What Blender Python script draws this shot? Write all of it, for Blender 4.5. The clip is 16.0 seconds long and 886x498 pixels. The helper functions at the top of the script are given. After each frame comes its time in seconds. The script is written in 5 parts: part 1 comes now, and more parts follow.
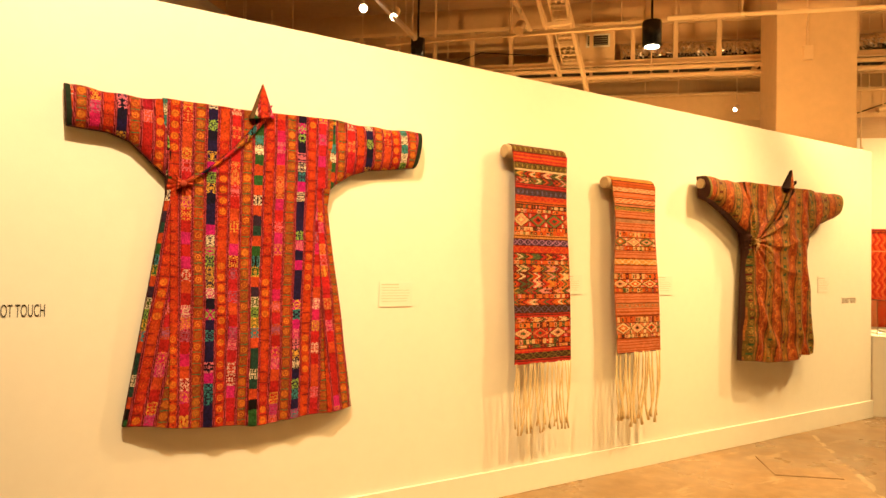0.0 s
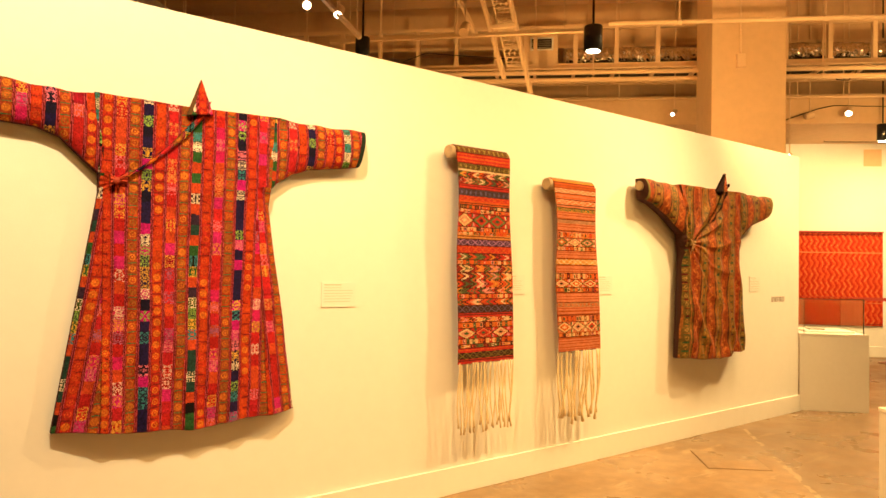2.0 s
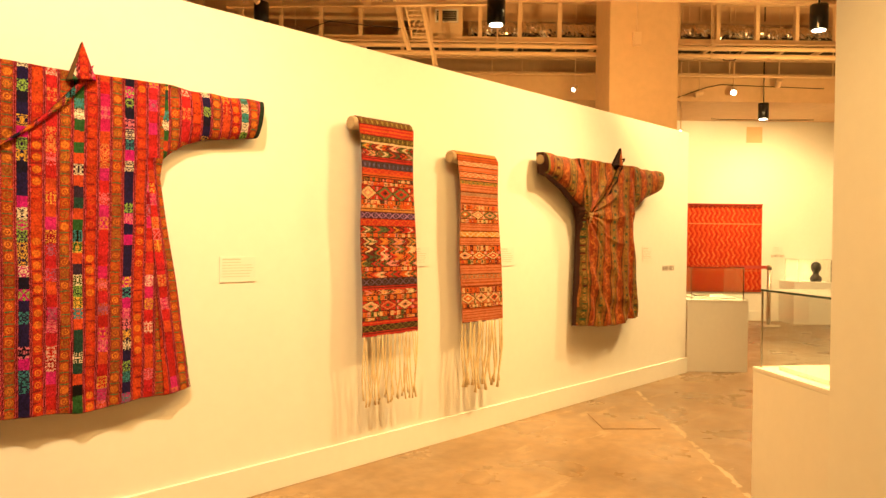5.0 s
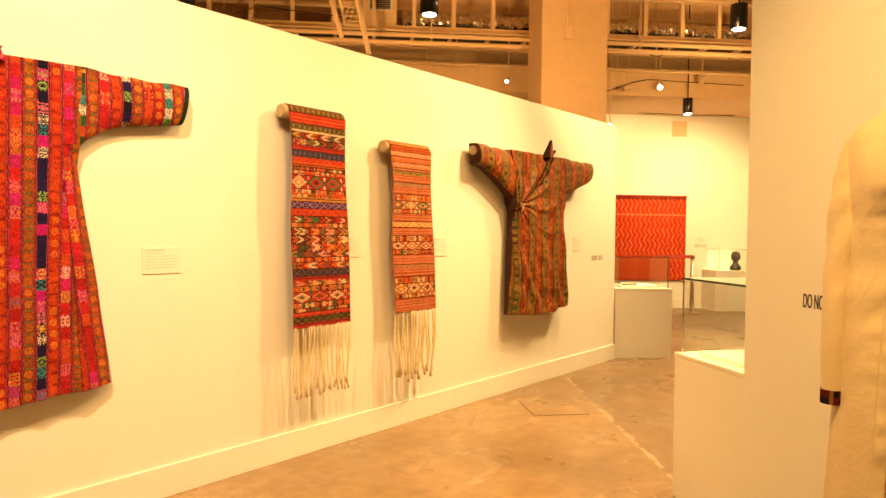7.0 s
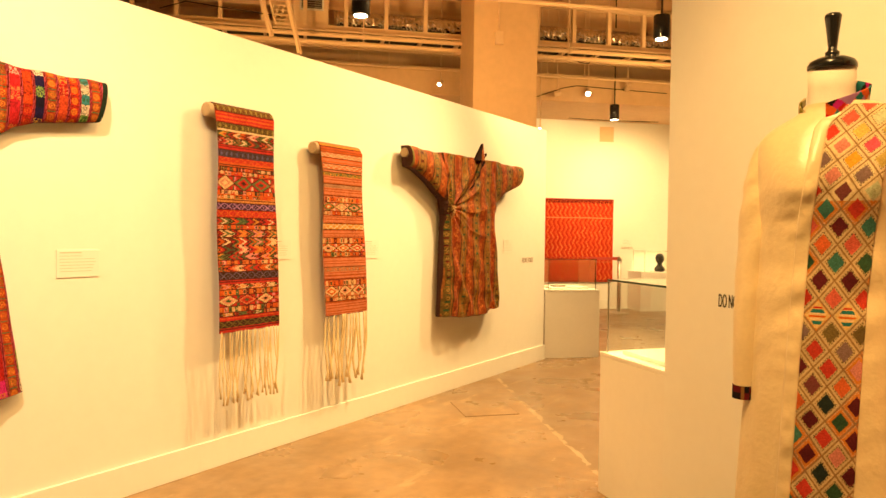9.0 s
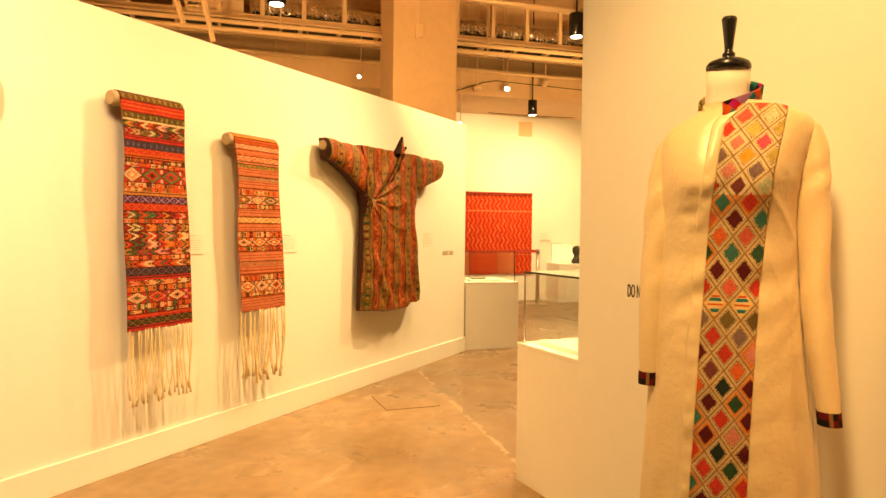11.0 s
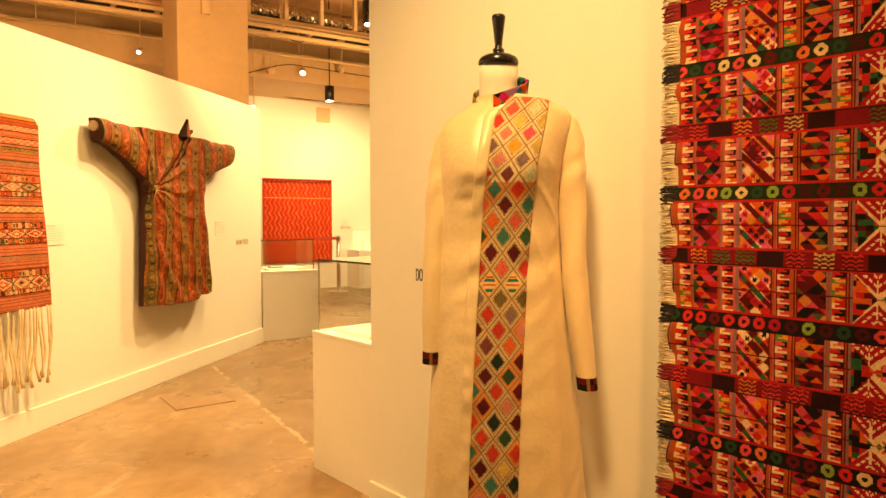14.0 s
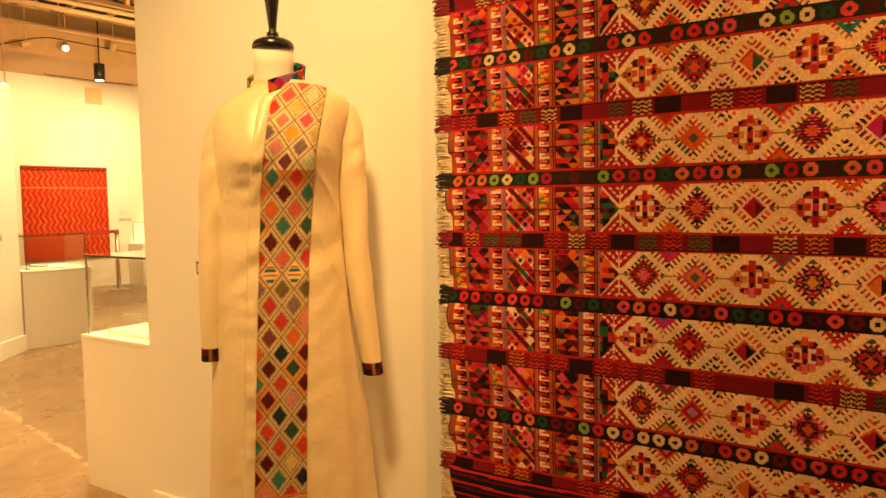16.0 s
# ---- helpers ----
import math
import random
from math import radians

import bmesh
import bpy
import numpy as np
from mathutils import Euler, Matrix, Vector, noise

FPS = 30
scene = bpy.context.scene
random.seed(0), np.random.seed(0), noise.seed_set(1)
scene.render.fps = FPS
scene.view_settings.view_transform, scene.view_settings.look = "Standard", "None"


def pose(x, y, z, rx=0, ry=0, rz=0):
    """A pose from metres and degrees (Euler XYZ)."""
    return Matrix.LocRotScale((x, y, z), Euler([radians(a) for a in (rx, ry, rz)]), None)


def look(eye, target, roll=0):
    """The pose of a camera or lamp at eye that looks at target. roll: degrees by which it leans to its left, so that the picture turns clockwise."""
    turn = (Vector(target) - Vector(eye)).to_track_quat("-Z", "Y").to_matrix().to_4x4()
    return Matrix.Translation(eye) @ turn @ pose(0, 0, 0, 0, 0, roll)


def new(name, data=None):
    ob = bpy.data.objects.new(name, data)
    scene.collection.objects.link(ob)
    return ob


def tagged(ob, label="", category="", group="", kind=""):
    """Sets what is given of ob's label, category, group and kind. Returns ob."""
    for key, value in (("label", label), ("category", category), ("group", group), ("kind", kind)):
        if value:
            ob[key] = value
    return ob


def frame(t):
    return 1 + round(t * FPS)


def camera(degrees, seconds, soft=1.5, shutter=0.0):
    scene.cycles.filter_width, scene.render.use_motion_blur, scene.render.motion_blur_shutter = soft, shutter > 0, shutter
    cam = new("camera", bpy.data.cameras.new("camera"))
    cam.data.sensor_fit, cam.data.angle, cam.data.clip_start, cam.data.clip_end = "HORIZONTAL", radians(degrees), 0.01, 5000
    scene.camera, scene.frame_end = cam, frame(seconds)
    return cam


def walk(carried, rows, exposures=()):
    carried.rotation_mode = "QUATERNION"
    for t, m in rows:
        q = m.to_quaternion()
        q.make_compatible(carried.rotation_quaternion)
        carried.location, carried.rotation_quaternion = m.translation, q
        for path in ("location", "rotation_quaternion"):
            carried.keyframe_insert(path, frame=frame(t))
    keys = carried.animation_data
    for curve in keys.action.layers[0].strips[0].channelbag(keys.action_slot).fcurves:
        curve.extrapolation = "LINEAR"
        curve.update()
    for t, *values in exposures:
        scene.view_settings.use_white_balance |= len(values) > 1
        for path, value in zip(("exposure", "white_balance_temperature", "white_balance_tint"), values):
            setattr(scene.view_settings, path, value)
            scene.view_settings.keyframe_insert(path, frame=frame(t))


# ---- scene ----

# ---- the camera: a tripod head turning, the lens 0.176 m in front of its axis ----
EXPOSURE = 1.25
cam = camera(65.4, 16.0)
EYE_H, ARM = 1.27, 0.176
TURNS = [  # seconds, heading (degrees from +y towards +x), tilt, lean
    (0.0, 33.24, 1.31, 1.04),
    (0.5, 34.41, 1.34, 1.02),
    (1.0, 35.65, 1.35, 1.07),
    (1.5, 36.68, 1.38, 1.06),
    (2.0, 37.70, 1.40, 1.05),
    (2.5, 38.65, 1.41, 1.05),
    (3.0, 39.74, 1.45, 1.06),
    (3.5, 41.01, 1.44, 1.13),
    (4.0, 42.42, 0.59, 0.94),
    (6.5, 49.44, -1.52, 0.64),
    (7.0, 50.70, -1.49, 0.65),
    (7.5, 51.90, -1.44, 0.68),
    (8.0, 53.27, -1.36, 0.66),
    (8.5, 54.61, -1.30, 0.66),
    (9.0, 56.17, -1.23, 0.75),
    (11.5, 64.51, -2.07, 0.44),
    (12.0, 66.71, -2.48, 0.33),
    (12.5, 69.32, -2.70, 0.27),
    (13.0, 72.47, -2.78, 0.18),
    (13.5, 75.51, -2.76, 0.11),
    (14.0, 78.81, -2.71, -0.02),
    (14.5, 82.09, -2.93, -0.35),
    (15.0, 86.35, -3.32, -0.57),
    (15.5, 90.15, -3.59, -0.73),
    (16.0, 95.24, -3.85, -0.88),
]


def head(yaw, tilt, lean):
    a, b = radians(yaw), radians(tilt)
    eye = Vector((ARM * math.sin(a), ARM * math.cos(a), EYE_H))
    return look(eye, eye + Vector((math.sin(a) * math.cos(b), math.cos(a) * math.cos(b), math.sin(b))), lean)


walk(cam, [(t, head(y, p, r)) for t, y, p, r in TURNS], exposures=[(0, EXPOSURE), (16, EXPOSURE)])

# ---- light ----
WARM = (1.0, 0.66, 0.27)
world = bpy.data.worlds.new("world")
world.use_nodes = True
world.node_tree.nodes["Background"].inputs[0].default_value = (1.0, 0.6, 0.25, 1)
world.node_tree.nodes["Background"].inputs[1].default_value = 0.012
scene.world = world


def spot(at, to, watts, cone=80, blend=0.8, size=0.06, colour=WARM):
    data = bpy.data.lights.new("spot_or_fill", "SPOT")
    data.energy, data.spot_size, data.spot_blend, data.shadow_soft_size, data.color = watts, radians(cone), blend, size, colour
    ob = new("spot_or_fill", data)
    ob.matrix_world = look(at, to)
    return ob


AMBER = (1.0, 0.56, 0.175)
# track spots in front of the hanging wall, crossing one another
spot((0.3, 1.2, 3.7), (0.85, 3.167, 1.75), 240, 80, 0.9, 0.035, (1.0, 0.71, 0.36))
spot((2.6, 1.0, 3.7), (1.1, 3.167, 0.7), 28, 85, 0.9, 0.05, AMBER)
spot((-0.9, 0.9, 3.7), (1.0, 3.167, 0.5), 45, 85, 0.9, 0.05, AMBER)
spot((1.6, 0.9, 3.7), (2.7, 3.167, 0.5), 125, 80, 0.9, 0.05, AMBER)
spot((4.7, 1.2, 3.7), (3.0, 3.167, 1.0), 200, 80, 0.9, 0.035)
spot((3.4, 1.0, 3.7), (4.5, 3.167, 0.6), 75, 80, 0.9, 0.05, AMBER)
spot((6.9, 1.4, 3.7), (5.0, 3.167, 1.3), 200, 80, 0.9, 0.035)
# unseen wide downlight, added only to lift the floor
spot((4.6, 1.7, 3.7), (4.7, 1.7, 0.0), 110, 100)
# spots over the coat and the large weaving
spot((0.55, 0.42, 3.5), (2.35, 0.45, 1.38), 225, 58, 1.0, 0.24, (1.0, 0.59, 0.20))
spot((-0.7, -1.9, 3.6), (1.11, -1.54, 2.14), 370, 51, 1.0, 0.08, (1.0, 0.48, 0.14))
# spots of the room behind, under its soffit
B45 = Vector((0.7071, -0.7071, 0)), Vector((0.7071, 0.7071, 0))


def far(u, w, z):
    return B45[0] * u + B45[1] * w + Vector((0, 0, z))


spot(far(3.9, 9.2, 3.1), far(4.4, 11.5, 1.8), 150, 85, 0.9)
spot(far(5.2, 9.4, 3.1), far(5.6, 11.5, 1.7), 110, 80, 0.9)
spot(far(4.7, 10.1, 3.1), far(6.6, 10.2, 2.0), 95, 75, 0.9)
spot(far(5.0, 7.6, 3.6), far(5.0, 7.9, 0.0), 160, 110)
# the pendants beyond the hanging wall
spot(far(0.43, 5.6, 2.94), far(0.43, 5.6, 0.0), 260, 120, colour=AMBER)
spot(far(-1.405, 5.6, 2.88), far(-1.4, 5.7, 0.0), 260, 120, colour=AMBER)
spot(far(3.458, 6.5, 3.2), far(3.5, 6.5, 0.0), 120, 120)
# unseen up-lights with no fixture, added to brighten the ceiling, gantry and column
spot(far(-0.3, 5.6, 2.2), far(0.6, 9.5, 3.4), 115, 120, 1.0, colour=AMBER)
spot(far(4.6, 7.4, 2.9), far(4.4, 10.2, 3.5), 60, 115, 1.0, colour=AMBER)
spot(far(2.2, 5.0, 2.7), far(2.9, 9.5, 3.6), 92, 120, 1.0, colour=AMBER)

# ---- materials ----
MATS = {}


def material(name, colour, rough=0.6, metal=0.0, vary=0.06, scale=4.0, bump=0.0, bump_scale=60.0, attribute="", sheen=0.0, emit=0.0, coords="Object"):
    """Colour with stains at two scales and a fine relief."""
    if name in MATS:
        return MATS[name]
    m = bpy.data.materials.new(name)
    m.use_nodes = True
    t = m.node_tree
    b = t.nodes["Principled BSDF"]
    b.inputs["Roughness"].default_value, b.inputs["Metallic"].default_value = rough, metal
    tc = t.nodes.new("ShaderNodeTexCoord")
    if attribute:
        base = t.nodes.new("ShaderNodeAttribute")
        base.attribute_name = attribute
        out = base.outputs["Color"]
    else:
        base = t.nodes.new("ShaderNodeRGB")
        base.outputs[0].default_value = (*colour, 1)
        out = base.outputs[0]
    for sc, amount in ((scale, vary), (scale * 14, vary * 0.6)):
        n = t.nodes.new("ShaderNodeTexNoise")
        n.inputs["Scale"].default_value, n.inputs["Detail"].default_value = sc, 5
        t.links.new(tc.outputs[coords], n.inputs["Vector"])
        r = t.nodes.new("ShaderNodeMapRange")
        r.inputs["From Min"].default_value, r.inputs["From Max"].default_value = 0.3, 0.7
        r.inputs["To Min"].default_value, r.inputs["To Max"].default_value = 1 - amount, 1 + amount
        t.links.new(n.outputs["Fac"], r.inputs["Value"])
        v = t.nodes.new("ShaderNodeVectorMath")
        v.operation = "SCALE"
        t.links.new(out, v.inputs[0])
        t.links.new(r.outputs["Result"], v.inputs["Scale"])
        out = v.outputs["Vector"]
    t.links.new(out, b.inputs["Base Color"])
    if bump:
        n = t.nodes.new("ShaderNodeTexNoise")
        n.inputs["Scale"].default_value, n.inputs["Detail"].default_value = bump_scale, 4
        t.links.new(tc.outputs[coords], n.inputs["Vector"])
        k = t.nodes.new("ShaderNodeBump")
        k.inputs["Strength"].default_value, k.inputs["Distance"].default_value = bump, 0.01
        t.links.new(n.outputs["Fac"], k.inputs["Height"])
        t.links.new(k.outputs["Normal"], b.inputs["Normal"])
    if attribute:
        b.inputs["Specular IOR Level"].default_value = 0.12
    if sheen:
        b.inputs["Sheen Weight"].default_value = sheen
    if emit:
        b.inputs["Emission Color"].default_value = (1.0, 0.86, 0.6, 1)
        b.inputs["Emission Strength"].default_value = emit
    MATS[name] = m
    return m


def glass_material():
    m = bpy.data.materials.new("clear_glass")
    m.use_nodes = True
    b = m.node_tree.nodes["Principled BSDF"]
    b.inputs["Base Color"].default_value = (0.97, 0.99, 0.97, 1)
    b.inputs["Roughness"].default_value, b.inputs["Transmission Weight"].default_value, b.inputs["IOR"].default_value = 0.01, 1.0, 1.45
    return m


def floor_material():
    m = material("polished_concrete", (0.32, 0.205, 0.105), 0.34, 0, 0.26, 0.8, 0.12, 30)
    t = m.node_tree
    b = t.nodes["Principled BSDF"]
    n = t.nodes.new("ShaderNodeTexNoise")
    n.inputs["Scale"].default_value, n.inputs["Detail"].default_value = 2.2, 8
    tc = t.nodes.new("ShaderNodeTexCoord")
    t.links.new(tc.outputs["Object"], n.inputs["Vector"])
    r = t.nodes.new("ShaderNodeMapRange")
    r.inputs["From Min"].default_value, r.inputs["From Max"].default_value = 0.35, 0.7
    r.inputs["To Min"].default_value, r.inputs["To Max"].default_value = 0.22, 0.55
    t.links.new(n.outputs["Fac"], r.inputs["Value"])
    t.links.new(r.outputs["Result"], b.inputs["Roughness"])
    # pale scuffs and dark stains over the concrete
    old = b.inputs["Base Color"].links[0].from_socket
    for scale, lo, hi, tone, amount, squeeze in ((1.6, 0.60, 0.66, (0.56, 0.40, 0.24, 1), 0.55, 3.0), (0.55, 0.55, 0.70, (0.16, 0.09, 0.045, 1), 0.5, 1.0), (6.0, 0.66, 0.70, (0.60, 0.45, 0.28, 1), 0.6, 2.0)):
        mp = t.nodes.new("ShaderNodeMapping")
        mp.inputs["Scale"].default_value = (1, squeeze, 1)
        mp.inputs["Rotation"].default_value = (0, 0, 0.9)
        n = t.nodes.new("ShaderNodeTexNoise")
        n.inputs["Scale"].default_value, n.inputs["Detail"].default_value, n.inputs["Roughness"].default_value = scale, 9, 0.65
        t.links.new(tc.outputs["Object"], mp.inputs["Vector"])
        t.links.new(mp.outputs["Vector"], n.inputs["Vector"])
        r = t.nodes.new("ShaderNodeMapRange")
        r.inputs["From Min"].default_value, r.inputs["From Max"].default_value, r.inputs["To Max"].default_value = lo, hi, amount
        t.links.new(n.outputs["Fac"], r.inputs["Value"])
        mx = t.nodes.new("ShaderNodeMix")
        mx.data_type = "RGBA"
        t.links.new(r.outputs["Result"], mx.inputs[0])
        t.links.new(old, mx.inputs[6])
        mx.inputs[7].default_value = tone
        old = mx.outputs[2]
    # beyond a joint, a darker slab tone holding the partition's painted shadow; pale broken filler along it
    dot = t.nodes.new("ShaderNodeVectorMath")
    dot.operation = "DOT_PRODUCT"
    dot.inputs[1].default_value = (-0.668, 0.744, 0)
    t.links.new(tc.outputs["Object"], dot.inputs[0])
    grain = t.nodes.new("ShaderNodeTexNoise")
    grain.inputs["Scale"].default_value, grain.inputs["Detail"].default_value = 7, 6
    t.links.new(tc.outputs["Object"], grain.inputs["Vector"])

    def maths(operation, a, b=0.0):
        q = t.nodes.new("ShaderNodeMath")
        q.operation = operation
        for k, v in enumerate((a, b)):
            if isinstance(v, float):
                q.inputs[k].default_value = v
            else:
                t.links.new(v, q.inputs[k])
        return q.outputs[0]
    off = maths("ADD", maths("ADD", dot.outputs["Value"], 1.375), maths("MULTIPLY", maths("SUBTRACT", grain.outputs["Fac"], 0.5), 0.10))
    slab = maths("MULTIPLY", maths("LESS_THAN", off, 0.0), 0.42)
    filler = maths("MULTIPLY", maths("MULTIPLY", maths("LESS_THAN", maths("ABSOLUTE", off), 0.016), maths("GREATER_THAN", grain.outputs["Fac"], 0.47)), 0.6)
    for factor, tone in ((slab, (0.19, 0.125, 0.07, 1)), (filler, (0.58, 0.45, 0.30, 1))):
        mx = t.nodes.new("ShaderNodeMix")
        mx.data_type = "RGBA"
        t.links.new(factor, mx.inputs[0])
        t.links.new(old, mx.inputs[6])
        mx.inputs[7].default_value = tone
        old = mx.outputs[2]
    t.links.new(old, b.inputs["Base Color"])
    return m


PAINT = material("white_wall_paint", (0.80, 0.78, 0.71), 0.75, 0, 0.018, 1.3, 0.05, 160)
CEIL = material("painted_ceiling", (0.74, 0.51, 0.30), 0.8, 0, 0.06, 0.8, 0.1, 40)
PIPE = material("painted_pipe", (0.78, 0.56, 0.34), 0.5, 0, 0.05, 3)
PLINTH = material("plinth_paint", (0.80, 0.77, 0.70), 0.55, 0, 0.02, 2, 0.03, 200)
FLOOR = floor_material()
BLACK = material("black_lacquer", (0.012, 0.011, 0.01), 0.22, 0, 0.1, 8)
CLOTH = material("woven_cloth", (1, 1, 1), 0.85, 0, 0.10, 18, 0.35, 420, attribute="weave")
GLOSSY = material("woven_silk", (1, 1, 1), 0.55, 0, 0.10, 18, 0.25, 300, attribute="weave")
GLOSSY.node_tree.nodes["Principled BSDF"].inputs["Specular IOR Level"].default_value = 0.16
SILK = material("cream_silk", (0.72, 0.57, 0.33), 0.34, 0, 0.045, 7, 0.20, 60, sheen=0.2)
LINEN = material("form_linen", (0.72, 0.66, 0.56), 0.8, 0, 0.04, 20, 0.2, 500)
CORD = material("cotton_fringe", (0.72, 0.57, 0.33), 0.9, 0, 0.12, 30, 0.2, 300)
CARD = material("label_card", (0.78, 0.76, 0.70), 0.7, 0, 0.01, 3)
INK = material("dark_ink", (0.03, 0.025, 0.02), 0.6, 0, 0.05, 8)
GREYINK = material("grey_ink", (0.56, 0.52, 0.43), 0.7, 0, 0.05, 8)
WOODEND = material("roller_wood", (0.42, 0.30, 0.18), 0.7, 0, 0.15, 30, 0.2, 120)
FOIL = material("foil_duct", (0.80, 0.74, 0.66), 0.26, 1.0, 0.1, 6, 0.8, 15)
CHROME = material("brushed_steel", (0.62, 0.58, 0.5), 0.3, 1.0, 0.05, 8)
GLOW = material("lit_lamp", (1, 0.9, 0.7), 0.5, 0, 0.0, 3, emit=9)
GREYBOX = material("grey_box", (0.40, 0.36, 0.30), 0.6, 0, 0.06, 6)
DARK = material("dark_gap", (0.02, 0.018, 0.015), 0.8, 0, 0.1, 5)
BELT = material("red_belt", (0.42, 0.04, 0.02), 0.7, 0, 0.06, 20)
BRONZE = material("dark_bronze", (0.02, 0.018, 0.016), 0.3, 0.6, 0.15, 10)
GLASS = glass_material()
GLASSEAM = material("glass_seam", (0.30, 0.25, 0.16), 0.3, 0, 0.05, 8)
GLASSEDGE = material("glass_edge", (0.02, 0.05, 0.04), 0.15, 0, 0.05, 8)

# ---- mesh helpers ----


def mesh_of(bm, name, mats, smooth=False):
    me = bpy.data.meshes.new(name)
    bm.normal_update()
    bm.to_mesh(me)
    bm.free()
    for m in mats if isinstance(mats, (list, tuple)) else [mats]:
        me.materials.append(m)
    if smooth:
        me.shade_smooth()
    return me


def part(name, bm, mat, parent=None, label="", smooth=False):
    ob = new(name, mesh_of(bm, name, mat, smooth) if isinstance(bm, bmesh.types.BMesh) else bm)
    if parent:
        ob.parent = parent
    if label:
        ob["label"] = label
    return ob


def thing(name, at=(0, 0, 0), rz=0, label="", category="", group="", kind=""):
    ob = new(name)
    ob.matrix_world = pose(*at, 0, 0, rz)
    return tagged(ob, label, category, group, kind)


def box(sx, sy, sz, at=(0, 0, 0), bevel=0.0, bm=None, rot=None, mat=0):
    """A box with its base centre at `at`."""
    bm = bm or bmesh.new()
    r = bmesh.ops.create_cube(bm, size=1)
    vs = r["verts"]
    bmesh.ops.scale(bm, vec=(sx, sy, sz), verts=vs)
    faces = {f for v in vs for f in v.link_faces}
    if bevel:
        es = list({e for v in vs for e in v.link_edges})
        out = bmesh.ops.bevel(bm, geom=es, offset=bevel, segments=2, affect="EDGES", profile=0.5)
        vs = list({v for f in out["faces"] for v in f.verts} | {v for v in vs if v.is_valid})
        faces = {f for v in vs for f in v.link_faces}
    m = Matrix.Translation(Vector(at) + Vector((0, 0, sz / 2)))
    if rot:
        m = Matrix.Translation(Vector(at)) @ rot @ Matrix.Translation((0, 0, sz / 2))
    bmesh.ops.transform(bm, matrix=m, verts=vs)
    for f in faces:
        f.material_index = mat
    return bm


def tube(points, radius, bm=None, sides=10, caps=True):
    """A round bar along points; radius may be a list."""
    bm = bm or bmesh.new()
    pts = [Vector(p) for p in points]
    rs = radius if isinstance(radius, (list, tuple)) else [radius] * len(pts)
    rings, up = [], None
    for i, p in enumerate(pts):
        d = (pts[min(i + 1, len(pts) - 1)] - pts[max(i - 1, 0)]).normalized()
        if up is None:
            up = d.orthogonal().normalized()
        up = (up - d * up.dot(d)).normalized()
        side = d.cross(up)
        rings.append([bm.verts.new(p + (up * math.cos(a) + side * math.sin(a)) * rs[i]) for a in (2 * math.pi * k / sides for k in range(sides))])
    for a, b in zip(rings, rings[1:]):
        for k in range(sides):
            bm.faces.new((a[k], a[(k + 1) % sides], b[(k + 1) % sides], b[k]))
    if caps:
        bm.faces.new(rings[0][::-1])
        bm.faces.new(rings[-1])
    return bm


def lathe(profile, bm=None, sides=24, mat=0, at=(0, 0, 0), squash=1.0):
    """(radius, z) pairs turned about z."""
    bm = bm or bmesh.new()
    rings = [[bm.verts.new((at[0] + r * math.cos(a), at[1] + squash * r * math.sin(a), at[2] + z)) for a in (2 * math.pi * k / sides for k in range(sides))] for r, z in profile]
    for a, b in zip(rings, rings[1:]):
        for k in range(sides):
            bm.faces.new((a[k], a[(k + 1) % sides], b[(k + 1) % sides], b[k])).material_index = mat
    bm.faces.new(rings[0][::-1]).material_index = mat
    bm.faces.new(rings[-1]).material_index = mat
    return bm


def sheet(name, nu, nv, place, colour, back=None, mat=None, smooth=True, inside=None):
    """A cloth of nu x nv cells: place(u, v) gives points (n x 3) and colour(u, v, points) one colour a cell; back(u, v), if any, closes it behind; inside: the colour of its rim and back."""
    u, v = np.meshgrid(np.linspace(0, 1, nu + 1), np.linspace(0, 1, nv + 1))
    pts = place(u.ravel(), v.ravel())
    i = (np.arange(nv)[:, None] * (nu + 1) + np.arange(nu)[None, :]).ravel()
    quads = np.stack([i, i + 1, i + nu + 2, i + nu + 1], 1)
    cu, cv = np.meshgrid((np.arange(nu) + 0.5) / nu, (np.arange(nv) + 0.5) / nv)
    mid = pts[quads].mean(1)
    cols = np.clip(np.asarray(colour(cu.ravel(), cv.ravel(), mid)), 0, 1)
    if back is not None:
        n = len(pts)
        pts2 = back(u.ravel(), v.ravel())
        rim = np.concatenate([np.arange(nu + 1), (np.arange(1, nv + 1)) * (nu + 1) + nu, (nv * (nu + 1) + np.arange(nu))[::-1], (np.arange(1, nv) * (nu + 1))[::-1]])
        nxt = np.roll(rim, -1)
        side = np.stack([rim, rim + n, nxt + n, nxt], 1)
        # the back is one coarse fan of strips, sharing the rim
        extra = quads[:, ::-1] + n
        pts = np.concatenate([pts, pts2])
        near = np.concatenate([cols[:nu], cols[nu - 1::nu], cols[-nu:][::-1], cols[::nu][::-1]])
        near = np.resize(near, (len(side), 3))
        hid = cols
        if inside is not None:
            near, hid = np.tile(np.array(inside), (len(side), 1)), np.tile(np.array(inside), (len(cols), 1))
        quads = np.concatenate([quads, side, extra])
        cols = np.concatenate([cols, near, hid])
    me = bpy.data.meshes.new(name)
    me.from_pydata(pts.tolist(), [], quads.tolist())
    at = me.attributes.new("weave", "FLOAT_COLOR", "FACE")
    at.data.foreach_set("color", np.concatenate([cols, np.ones((len(cols), 1))], 1).astype(np.float32).ravel())
    me.materials.append(mat or CLOTH)
    if smooth:
        me.shade_smooth()
    me.update()
    return me


